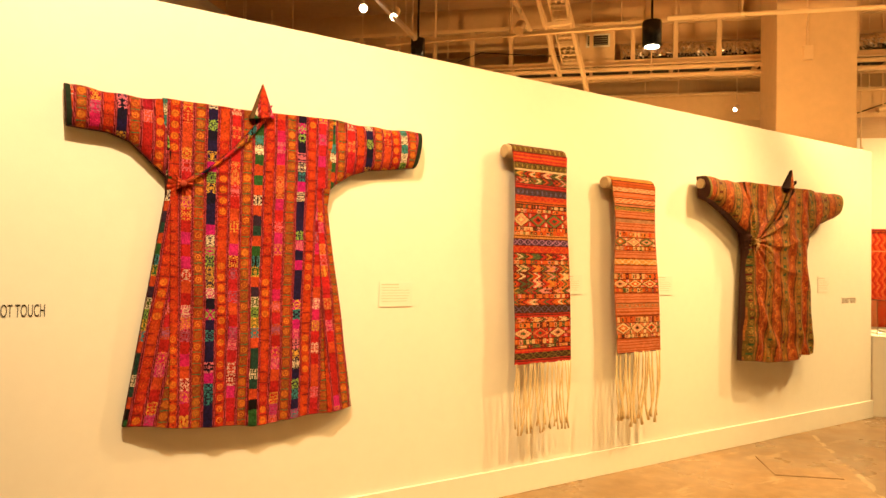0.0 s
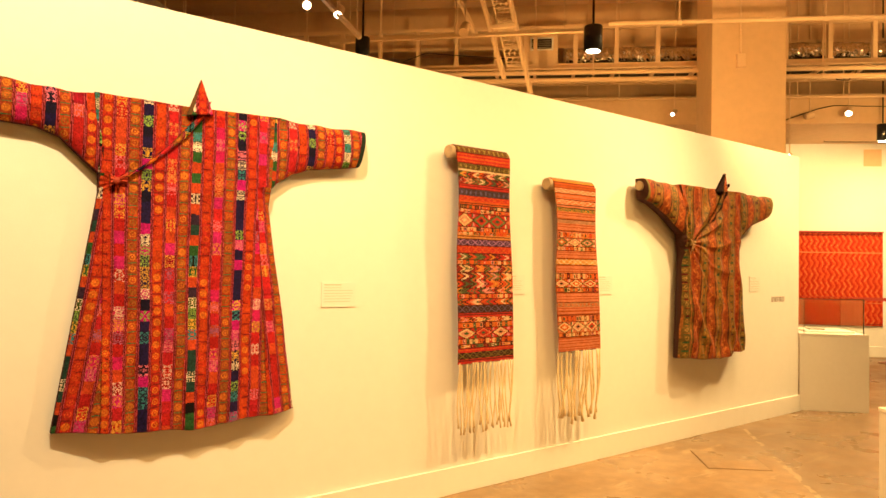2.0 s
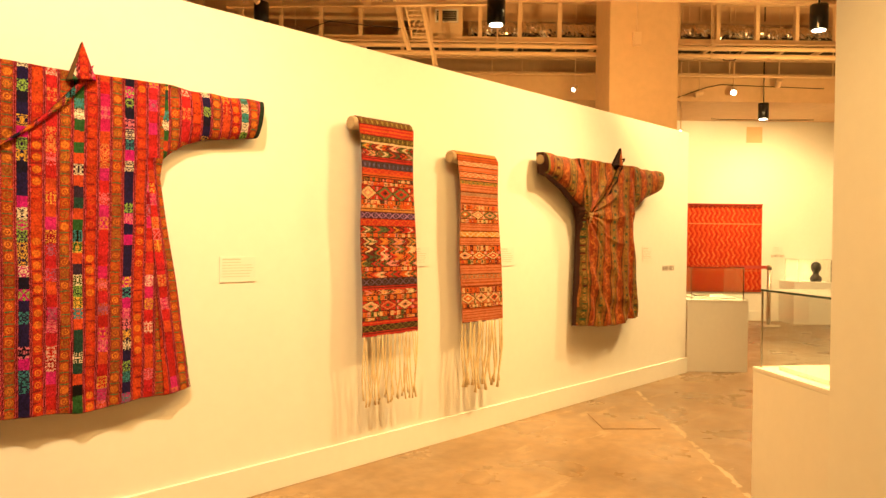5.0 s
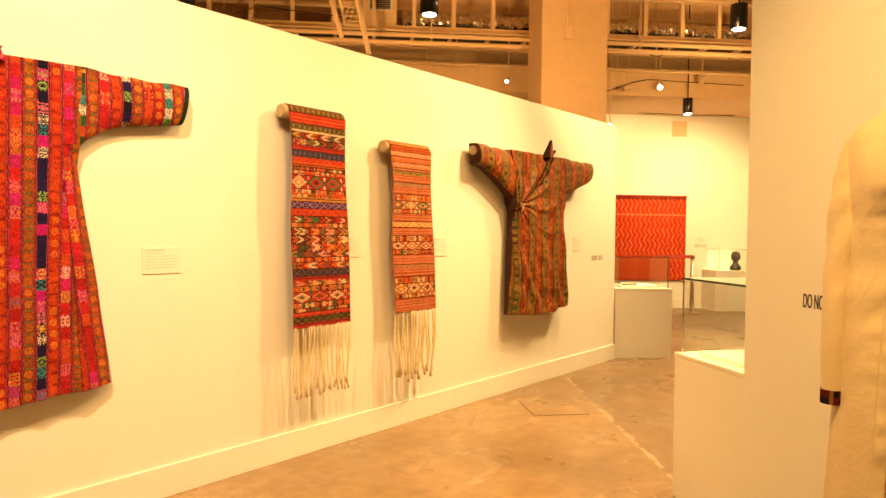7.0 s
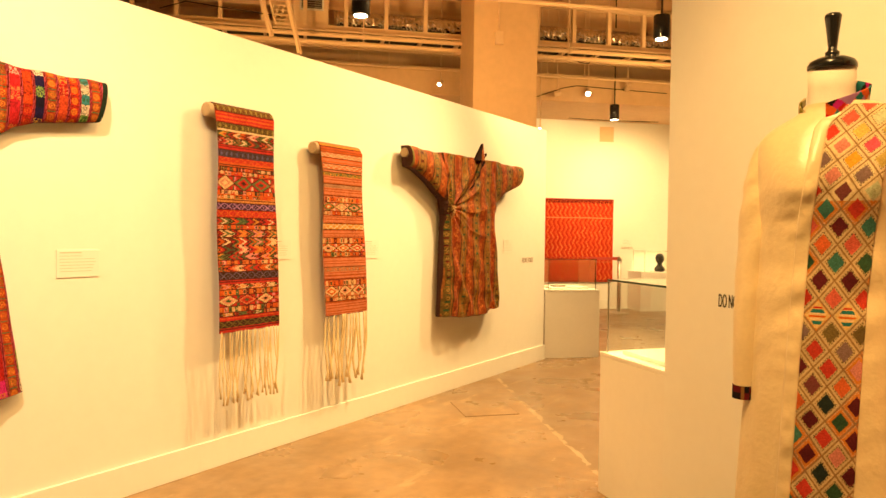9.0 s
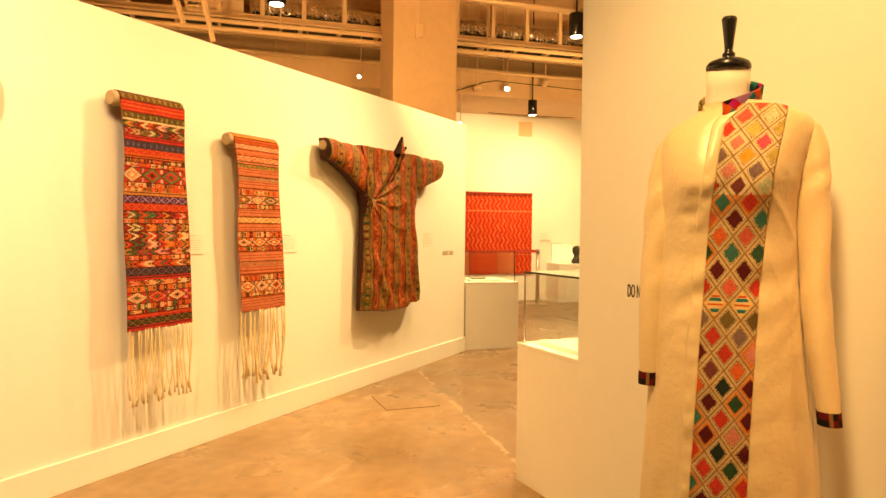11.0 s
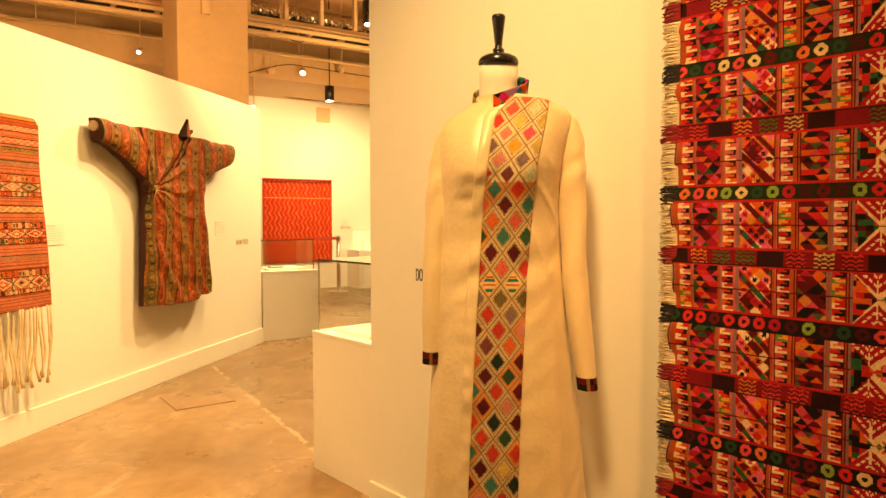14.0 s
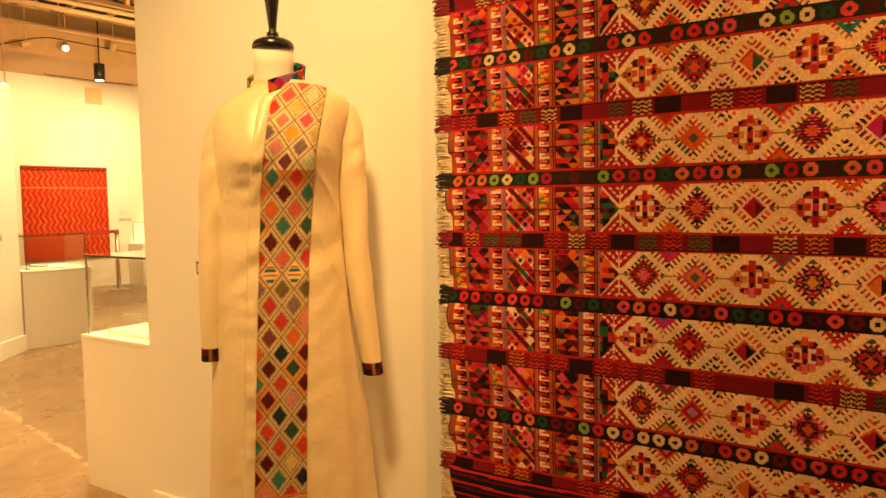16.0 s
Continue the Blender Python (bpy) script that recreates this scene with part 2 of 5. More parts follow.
def text_mesh(words, height, depth=0.001):
    cu = bpy.data.curves.new("text", "FONT")
    cu.body, cu.size, cu.align_x, cu.align_y, cu.extrude = words, height, "CENTER", "CENTER", depth
    ob = bpy.data.objects.new("text", cu)
    scene.collection.objects.link(ob)
    dg = bpy.context.evaluated_depsgraph_get()
    me = bpy.data.meshes.new_from_object(ob.evaluated_get(dg))
    bpy.data.objects.remove(ob)
    return me


# ---- the plan ----
WALL_Y, WALL_END, WALL_TOP = 3.167, 6.6, 2.34      # the long hanging wall
E = Vector((0.6113, 0.7914, 0))                    # along the near partition
N = Vector((0.7914, -0.6113, 0))                   # through it, away from the camera
B_OFF, B_END = 1.785, Vector((2.945, 0.892, 0))    # its face and its free end
B_TURN = math.degrees(math.atan2(N.x, -N.y))       # turns x along the face, y behind it


def on_b(along, z, out=0.0):
    """A point on the partition's face: metres from its free end, height, metres out of the face."""
    return B_END - E * along - N * out + Vector((0, 0, z))


def structure(name, bm, mat, label="", smooth=False):
    return tagged(part(name, bm, mat, None, "", smooth), label, "", "", "structure")


# floor and ceiling
bm = box(34, 34, 0.2, (4, 2, -0.2))
structure("floor", bm, FLOOR, "polished brown concrete floor with scuffs and stains")
bm = box(34, 34, 0.2, (4, 2, 5.0))
structure("ceiling", bm, CEIL, "cream painted exposed ceiling slab")
# outer walls
far_dir = Vector((0.71, -0.71, 0)).normalized()
far_in = Vector((0.707, 0.707, 0))
CORNER = Vector((12.80, 3.465, 0))                   # inner corner at the back of the far room


def wall_between(name, a, b, height, thick=0.15, mat=PAINT, label="", base=0.0):
    a, b = Vector(a), Vector(b)
    d = b - a
    bm = box(d.length, thick, height, (d.length / 2, thick / 2, 0))
    ob = structure(name, bm, mat, label)
    ob.matrix_world = Matrix.Translation((a.x, a.y, base)) @ Matrix.Rotation(math.atan2(d.y, d.x), 4, "Z")
    return ob


wall_between("wall_far", CORNER - far_dir * 12, CORNER, 5.0, label="white far gallery wall")
wall_between("wall_far_side", CORNER, CORNER - far_in * 16, 5.0, label="white side wall of the far room")
wall_between("wall_back", CORNER - far_in * 16, CORNER - far_in * 16 - far_dir * 12, 5.0, label="white wall closing the gallery")
wall_between("wall_left", CORNER - far_in * 16 - far_dir * 12, CORNER - far_dir * 12, 5.0, label="white wall closing the gallery")

# the long hanging wall, with its skirting
bm = box(10.6, 0.14, WALL_TOP, (WALL_END - 5.3, WALL_Y + 0.07, 0), 0.004)
structure("wall_hanging", bm, PAINT, "freestanding white display wall")
bm = box(10.61, 0.016, 0.15, (WALL_END - 5.3, WALL_Y - 0.008, 0), 0.003)
structure("baseboard", bm, PAINT, "white painted skirting board")

# the near partition
bm = box(4.4, 0.09, 4.2, (2.2, 0.045, 0))
ob = structure("wall_partition", bm, PAINT, "tall white display partition")
ob.matrix_world = Matrix.Translation(B_END) @ Matrix.Rotation(math.atan2(-E.y, -E.x), 4, "Z") 
bm = box(4.4, 0.014, 0.15, (2.2, -0.007, 0), 0.003)
ob2 = structure("baseboard", bm, PAINT, "white painted skirting board")
ob2.matrix_world = ob.matrix_world.copy()

# ---- building frame of the far room: u along its back wall, w towards it ----


def G(u, w, z):
    return far_dir * u + far_in * w + Vector((0, 0, z))


TURN45 = Matrix.Rotation(math.radians(-45), 4, "Z")


def gbox(u0, u1, w0, w1, z0, z1, bm=None, bevel=0.0):
    return box(u1 - u0, w1 - w0, z1 - z0, G((u0 + u1) / 2, (w0 + w1) / 2, z0), bevel, bm, TURN45)


# ---- column ----
col = thing("column", (7.578, 4.31, 0), -47, "square cream painted concrete column", "column", kind="structure")
part("shaft", box(0.773, 0.833, 5.0, (0, 0, 0), 0.012), CEIL, col)
bm = tube([(-0.09, -0.43, 5.0), (-0.09, -0.43, 3.62)], 0.012)
part("conduit", bm, PIPE, col, "thin painted conduit", True)
part("junction_box", box(0.09, 0.06, 0.15, (-0.09, -0.445, 3.48), 0.006), PIPE, col, "small painted junction box")

# ---- ceiling: beams, soffit, gantry, pipes and duct ----
structure("ceiling_beam", gbox(-7, 8, 6.9, 7.3, 4.62, 5.0, None, 0.01), CEIL, "cream painted ceiling beam")
structure("ceiling_beam", gbox(-7, 8, 10.0, 10.4, 4.4, 5.0, None, 0.01), CEIL, "cream painted ceiling beam")
structure("ceiling_beam", gbox(-7, 8, 4.2, 4.6, 4.75, 5.0, None, 0.01), CEIL, "cream painted ceiling beam")
structure("soffit", gbox(-7, 6.59, 9.95, 11.49, 3.27, 3.62, None, 0.008), CEIL, "cream painted lowered soffit")
structure("wall_upper", gbox(-7, 6.59, 11.2, 11.49, 3.62, 5.0), CEIL, "cream painted upper wall above the soffit")
structure("baseboard", gbox(-2, 6.6, 11.482, 11.498, 0, 0.16, None, 0.003), PAINT, "white painted skirting board")

gantry = thing("ceiling_gantry", G(1, 9, 3.85), 0, "cream painted steel gantry hung below the ceiling", "gantry")
GO = -G(1, 9, 3.85)


def at_gantry(bm):
    bmesh.ops.translate(bm, vec=GO, verts=bm.verts)
    return bm


for w in (8.97, 9.75):
    part("top_rail", at_gantry(gbox(-5, 7, w, w + 0.06, 4.30, 4.345)), PIPE, gantry)
    part("bottom_rail", at_gantry(gbox(-5, 7, w, w + 0.06, 3.80, 3.86)), PIPE, gantry)
for i in range(23):
    u = -4.9 + i * 0.505 - 0.16
    part("post", at_gantry(gbox(u - 0.025, u + 0.025, 8.965, 9.025, 3.86, 4.30)), PIPE, gantry)
    if i % 2 == 0:
        part("hanger", at_gantry(tube([G(u, 9.0, 4.34), G(u, 9.0, 5.0)], 0.008)), PIPE, gantry, "thin hanger rod")
    part("crossbar", at_gantry(gbox(u - 0.02, u + 0.02, 9.03, 9.75, 3.805, 3.845)), PIPE, gantry)
part("deck", at_gantry(gbox(-5, 7, 9.05, 9.73, 3.862, 3.872)), DARK, gantry, "dark grating deck")

# foil duct lying on the gantry
duct = thing("foil_duct", G(0.36, 9.42, 3.88), 0, "crumpled silver foil duct lying on the gantry", "duct")
rng = random.Random(3)
pts, rad = [], []
for i in range(240):
    u = 0.36 + i * 0.026
    pts.append(G(u, 9.42 + 0.01 * math.sin(u * 3), 4.03 + 0.015 * math.sin(u * 2.3)) - G(0.36, 9.42, 3.88))
    rad.append(0.135 + (0.010 if i % 2 else -0.006) + rng.uniform(-0.006, 0.006))
bm = tube(pts, rad, None, 30)
for v in bm.verts:
    v.co += Vector((rng.uniform(-1, 1), rng.uniform(-1, 1), rng.uniform(-1, 1))) * 0.010
part("hose", bm, FOIL, duct)
part("cable", tube([G(u / 10 + 0.4, 9.18 + 0.02 * math.sin(u), 3.905 + 0.014 * math.sin(u * 1.7)) - G(0.36, 9.42, 3.88) for u in range(0, 56, 2)], 0.03, None, 8), DARK, duct, "dark cables beside the duct", True)

# air handling box with a grille
unit = thing("air_unit", G(0.06, 9.3, 3.88), -45, "cream metal air unit with a dark grille", "air unit")
part("casing", box(0.44, 0.4, 0.40, (0, 0, 0), 0.01), PIPE, unit)
part("grille_frame", box(0.30, 0.012, 0.17, (0.01, -0.206, 0.19), 0.003), PLINTH, unit)
part("grille", box(0.255, 0.006, 0.125, (0.01, -0.214, 0.212)), DARK, unit, "dark grille")
for i in range(4):
    part("slat", box(0.255, 0.004, 0.006, (0.01, -0.219, 0.222 + i * 0.028)), GREYBOX, unit)

# pipes
for w, z, r, u0, u1 in ((8.75, 3.68, 0.028, -6, 7.4), (8.8, 3.60, 0.03, -6, 7.4), (8.82, 3.75, 0.016, -6, 7.4), (9.6, 3.56, 0.018, -6, 7.4), (9.5, 3.52, 0.014, 0.4, 7.4), (7.05, 3.68, 0.022, 0.7, 7.4), (8.2, 4.78, 0.04, -6, 7.4)):
    ob = thing("ceiling_pipe", G((u0 + u1) / 2, w, z), -45, "cream painted pipe under the ceiling", "pipe", "ceiling pipes")
    h = (u1 - u0) / 2
    part("run", tube([(-h, 0, 0), (h, 0, 0)], r, None, 12), PIPE, ob, "", True)
    for k in range(5):
        x = -h + (k + 0.5) * h * 0.4
        part("hanger", tube([(x, 0, r * 0.5), (x, 0, 5.0 - z)], 0.006, None, 6), PIPE, ob, "thin hanger rod")
        part("clamp", tube([(x - 0.02, 0, 0), (x + 0.02, 0, 0)], r * 1.25, None, 12), PIPE, ob)

# perforated cable tray and its struts
tray = thing("cable_tray", G(-0.3, 8.0, 3.56), 0, "perforated cream cable tray rising to the ceiling", "cable tray")
TO = -G(-0.3, 8.0, 3.56)
a, b = G(-0.23, 8.0, 3.55), G(-0.58, 7.6, 4.95)
d = (b - a).normalized()
side = far_dir
bm = bmesh.new()
n = 30
for i in range(n):
    p = a + (b - a) * (i + 0.5) / n
    for k in range(6):
        if (i + k) % 2:
            q = p + side * (k - 2.5) * 0.03 + TO
            box(0.018, 0.01, 0.042, q, 0, bm, TURN45)
for k in (-0.095, 0.095):
    tube([a + side * k + TO, b + side * k + TO], 0.012, bm, 6)
for i in range(n):
    p = a + (b - a) * (i + 0.0) / n + TO
    tube([p - side * 0.095, p + side * 0.095], 0.006, bm, 5)
part("mesh", bm, PIPE, tray)
for p, q in ((G(-0.60, 7.6, 4.2), G(-0.34, 7.6, 3.30)), (G(-0.31, 7.6, 4.25), G(-0.055, 7.6, 3.14)), (G(-0.90, 7.6, 4.3), G(-0.66, 7.6, 3.80))):
    q2 = p + (p - q).normalized() * (5.0 - p.z) / (p - q).normalized().z
    part("strut", tube([q + TO, q2 + TO], 0.026, None, 4), PIPE, tray)
part("crosspiece", tube([G(-0.50, 7.6, 3.86) + TO, G(-0.22, 7.6, 3.88) + TO], 0.03, None, 4), PIPE, tray)


def track(a, b, label="pale lighting track under the ceiling"):
    a, b = Vector(a), Vector(b)
    ob = thing("lighting_track", (a + b) / 2, 0, label, "lighting track", "lighting tracks")
    c = (a + b) / 2
    part("rail", tube([a - c, b - c], 0.02, None, 4), PIPE, ob)
    for f in (0.08, 0.5, 0.92):
        p = a + (b - a) * f - c
        part("hanger", tube([p, p + Vector((0, 0, 5.0 - (c + p).z))], 0.006, None, 6), PIPE, ob)


track(G(-1.8, 6.0, 3.215), G(0.40, 6.0, 3.262))
track(G(-1.62, 5.0, 3.27), G(-1.27, 5.0, 2.905))


def pendant(u, w, z0, z1, r, label="black cylinder pendant lamp hung from the ceiling"):
    ob = thing("pendant_lamp", G(u, w, z0), 0, label, "lamp", "black pendant lamps")
    bm = lathe([(r * 0.96, 0.0), (r, 0.004), (r, z1 - z0 - 0.006), (r * 0.96, z1 - z0), (0.02, z1 - z0 + 0.002)], None, 28)
    part("shade", bm, BLACK, ob, "black metal cylinder shade", True)
    part("stem", tube([(0, 0, z1 - z0), (0, 0, 5.0 - z0)], 0.009, None, 8), BLACK, ob, "thin dark stem")
    part("lens", lathe([(r * 0.72, -0.006), (r * 0.72, -0.001)], None, 24), GLOW, ob, "lit lamp face")


pendant(0.43, 5.6, 2.962, 3.152, 0.072)
pendant(-1.405, 5.6, 2.90, 3.108, 0.058)
pendant(3.458, 6.5, 3.23, 3.458, 0.078)
pendant(4.545, 9.88, 3.02, 3.241, 0.070)
bm = None


def spot_head(u, w, z, aim, lit=True, r=0.035, drop=None):
    """A small track spot: can, yoke and lit face."""
    at = G(u, w, z)
    ob = thing("track_spot_head", at, 0, "small cream track spotlight with a lit face" if lit else "small cream track spotlight", "spotlight", "track spotlights")
    d = (Vector(aim) - at).normalized()
    part("can", tube([-d * 0.11, -d * 0.10, d * 0.0], [r * 0.7, r, r], None, 18), PIPE, ob)
    part("yoke", tube([-d * 0.06 + Vector((0, 0, r)), -d * 0.06 + Vector((0, 0, (drop or 5.0) - z))], 0.008, None, 6), PIPE, ob)
    if lit:
        part("lens", tube([d * 0.0005, d * 0.006], r * 0.88, None, 18), GLOW, ob, "lit lamp face")


spot_head(-1.675, 5.0, 3.155, (0.6, 1.2, 1.2), True, 0.032)
spot_head(-1.44, 5.0, 3.078, (1.2, 3.3, 1.2), True, 0.030)
spot_head(-0.585, 5.6, 3.13, (2.0, 3.4, 0.9), False, 0.04)
spot_head(1.775, 9.4, 3.295, (3.4, 4.8, 0.2), True, 0.026)
spot_head(3.26, 9.55, 2.77, (3.0, 2.5, 0.6), True, 0.028)
spot_head(4.087, 9.8, 3.371, (6.5, 3.0, 0.0), True, 0.042)
spot_head(3.55, 9.8, 3.33, (5.0, 9.0, 1.6), False, 0.04)
spot_head(4.70, 9.8, 3.46, (12.0, 5.0, 1.6), False, 0.04)

# loose cables
for pts in ([G(3.55, 9.0, 3.72), G(3.6, 8.97, 3.60), G(3.72, 8.95, 3.585), G(3.8, 8.97, 3.66), G(3.84, 9.0, 3.73)], [G(3.3, 9.9, 3.30), G(3.75, 9.9, 3.46), G(3.95, 9.9, 3.50), G(4.6, 9.9, 3.48), G(5.4, 9.9, 3.46)],
            [G(4.35, 11.3, 3.62), G(4.36, 11.25, 3.26), G(4.5, 11.25, 3.255), G(5.2, 11.25, 3.25), G(6.0, 11.25, 3.262)], [G(-1.7, 8.9, 3.90), G(-1.4, 8.88, 4.0), G(-1.0, 8.88, 3.96), G(-0.3, 8.88, 3.90)]):
    ob = thing("ceiling_cable", pts[0], 0, "loose dark cable under the ceiling", "cable", "ceiling cables")
    part("strand", tube([p - pts[0] for p in pts], 0.006, None, 6), DARK, ob, "", True)


# ---- plinths ----


def plinth(name, corner, along, across, length, depth, height, label):
    """corner: the near corner; along and across: unit vectors of its sides."""
    ob = thing(name, (0, 0, 0), 0, label, "plinth", "display plinths")
    c = Vector(corner) + Vector(along) * length / 2 + Vector(across) * depth / 2
    ob.matrix_world = Matrix.Translation(c) @ Matrix.Rotation(math.atan2(along[1], along[0]), 4, "Z")
    part("body", box(length - 0.004, depth - 0.004, height - 0.02, (0, 0, 0), 0.003), PLINTH, ob)
    part("top", box(length, depth, 0.02, (0, 0, height - 0.02), 0.003), PLINTH, ob)
    return ob


plinth("display_plinth", (3.415, 1.345, 0), -E, N, 1.2, 0.62, 0.70, "white painted plinth under a glass case")
p1 = Vector((0.69, -0.72, 0)).normalized()
p1n = Vector((0.72, 0.69, 0)).normalized()
plinth("display_plinth", (6.64, 3.175, 0), p1, p1n, 0.6, 0.6, 0.71, "white plinth at the end of the display wall")
pl = G(5.6, 11.0, 0)
plinth("display_plinth", pl, far_dir, far_in, 0.62, 0.48, 0.67, "white plinth holding a dark bust under glass")

# ---- woven patterns ----
RED, CRIMSON, ORANGE, GOLD = (0.50, 0.018, 0.016), (0.33, 0.008, 0.024), (0.62, 0.095, 0.014), (0.70, 0.27, 0.03)
MAGENTA, PINK, NAVY, GREEN = (0.48, 0.014, 0.17), (0.68, 0.11, 0.20), (0.018, 0.010, 0.065), (0.02, 0.095, 0.035)
CREAM, MAROON, INKY, TEAL = (0.77, 0.55, 0.30), (0.10, 0.006, 0.008), (0.010, 0.006, 0.007), (0.02, 0.16, 0.16)
OLIVE, RUST, LIME, LILAC = (0.17, 0.13, 0.025), (0.38, 0.07, 0.016), (0.20, 0.34, 0.06), (0.36, 0.17, 0.34)


def rnd(i, j=0.0, seed=0.0):
    """Numbers 0..1 that stay the same for the same cell."""
    v = np.sin(np.asarray(i) * 12.9898 + np.asarray(j) * 78.233 + seed * 37.719) * 43758.5453
    return v - np.floor(v)


def pick(palette, r):
    p = np.array(palette)
    return p[np.clip((np.asarray(r) * len(p)).astype(int), 0, len(p) - 1)]


def put(c, mask, colour):
    c[mask] = colour if np.ndim(colour) == 1 else np.asarray(colour)[mask]


def motif(x, z, cell, i, j, seed):
    """A small four-fold symmetric stitch figure: true where the figure shows."""
    a, b = np.floor(np.abs(x) / cell), np.floor(np.abs(z) / cell)
    return rnd(a + 3 * i, b + 5 * j, seed) > 0.48


def robe_weave(x, z):
    p = 0.0475
    k = np.floor((x - 0.867) / p + 0.5)
    s = (x - 0.867) - k * p
    n = np.floor(k / 4)
    which = np.mod(k, 4)
    # pink and dark lines between the stripes
    q = np.abs(np.abs(s) - 0.02375)
    c = np.tile(np.array((0.16, 0.010, 0.014)), (len(x), 1)).astype(float)
    put(c, (q > 0.0020), (0.50, 0.07, 0.09))
    put(c, (q > 0.0044), (0.13, 0.010, 0.012))
    m = np.abs(s) < 0.0178
    kz = np.floor(z / 0.046 + 0.37 * k)
    w = (z / 0.046 + 0.37 * k - kz - 0.5) * 0.046
    r = np.hypot(s, w)
    ring = ((r > 0.0085) & (r < 0.0128)) | (r < 0.0042)
    rung = np.abs(w) > 0.0205
    # orange stripe, stretches of it with gold medallions
    gold = rnd(np.floor(kz / 4), n, 2)
    a = m & (which == 1)
    put(c, a, pick([(0.54, 0.038, 0.010), (0.58, 0.055, 0.010), (0.50, 0.026, 0.014)], rnd(np.floor(kz / 3), n, 1)))
    put(c, a & (r < 0.0150) & (gold > 0.75), (0.66, 0.13, 0.016))
    put(c, a & ring, np.where((gold > 0.55)[:, None], np.array((0.74, 0.21, 0.022)), np.array((0.62, 0.075, 0.014))))
    put(c, a & rung & (np.abs(w) < 0.0222), (0.26, 0.02, 0.012))
    # dull gold stripe with green rungs
    a = m & (which == 3)
    put(c, a, pick([(0.42, 0.060, 0.016), (0.48, 0.062, 0.014), (0.34, 0.066, 0.020)], rnd(np.floor(kz / 2), n, 4)))
    put(c, a & (r < 0.0150) & (rnd(np.floor(kz / 3), n, 7) > 0.72), (0.62, 0.16, 0.022))
    put(c, a & ring, pick([(0.70, 0.22, 0.026), (0.34, 0.14, 0.022), (0.58, 0.16, 0.02)], rnd(kz, n, 5)))
    put(c, a & rung, (0.30, 0.12, 0.025))
    put(c, a & (np.abs(w) > 0.0212) & (np.abs(s) < 0.015), np.array(GREEN) * 1.7)
    # red and pink blocks
    a = m & (which == 2)
    kb = np.floor(z / 0.050 + rnd(k, 1, 4))
    wb = z / 0.050 + rnd(k, 1, 4) - kb - 0.5
    put(c, a, pick([RED, (0.60, 0.020, 0.024), RED, (0.62, 0.016, 0.13), (0.56, 0.020, 0.03), (0.62, 0.07, 0.02), CRIMSON, (0.60, 0.02, 0.17)], rnd(kb, k, 5)))
    fig = motif(s, wb * 0.050, 0.0037, kb, k, 6) & (rnd(kb, k, 7) > 0.60)
    put(c, a & fig, pick([(0.74, 0.16, 0.20), (0.78, 0.34, 0.05), (0.76, 0.45, 0.36), (0.70, 0.22, 0.06), (0.40, 0.10, 0.18)], rnd(kb, k, 8)))
    # dark blocks with bright figures
    a = m & (which == 0)
    kb = np.floor(z / 0.044 + rnd(k, 2, 4))
    wb = z / 0.044 + rnd(k, 2, 4) - kb - 0.5
    odd = np.mod(n, 2) == 0
    put(c, a, np.where(odd[:, None], pick([NAVY, (0.03, 0.008, 0.06), NAVY, (0.56, 0.012, 0.20), NAVY, (0.012, 0.008, 0.03), NAVY], rnd(kb, k, 11)), pick([(0.03, 0.11, 0.03), INKY, (0.06, 0.10, 0.025), (0.62, 0.07, 0.02), (0.02, 0.06, 0.05), (0.03, 0.11, 0.03), (0.04, 0.02, 0.05)], rnd(kb, k, 11))))
    fig = motif(s, wb * 0.044, 0.0037, kb, k, 12) & (rnd(kb, k, 13) > 0.52)
    put(c, a & fig, pick([(0.84, 0.66, 0.48), (0.80, 0.42, 0.06), (0.78, 0.18, 0.26), (0.05, 0.24, 0.28), (0.28, 0.44, 0.08), (0.84, 0.66, 0.48)], rnd(kb, k, 14)))
    return c * (0.44 + 0.52 * rnd(np.floor(x / 0.0036), np.floor(z / 0.0058), 3))[:, None] * (0.88 + 0.2 * rnd(np.floor(z / 0.011), k, 9))[:, None]


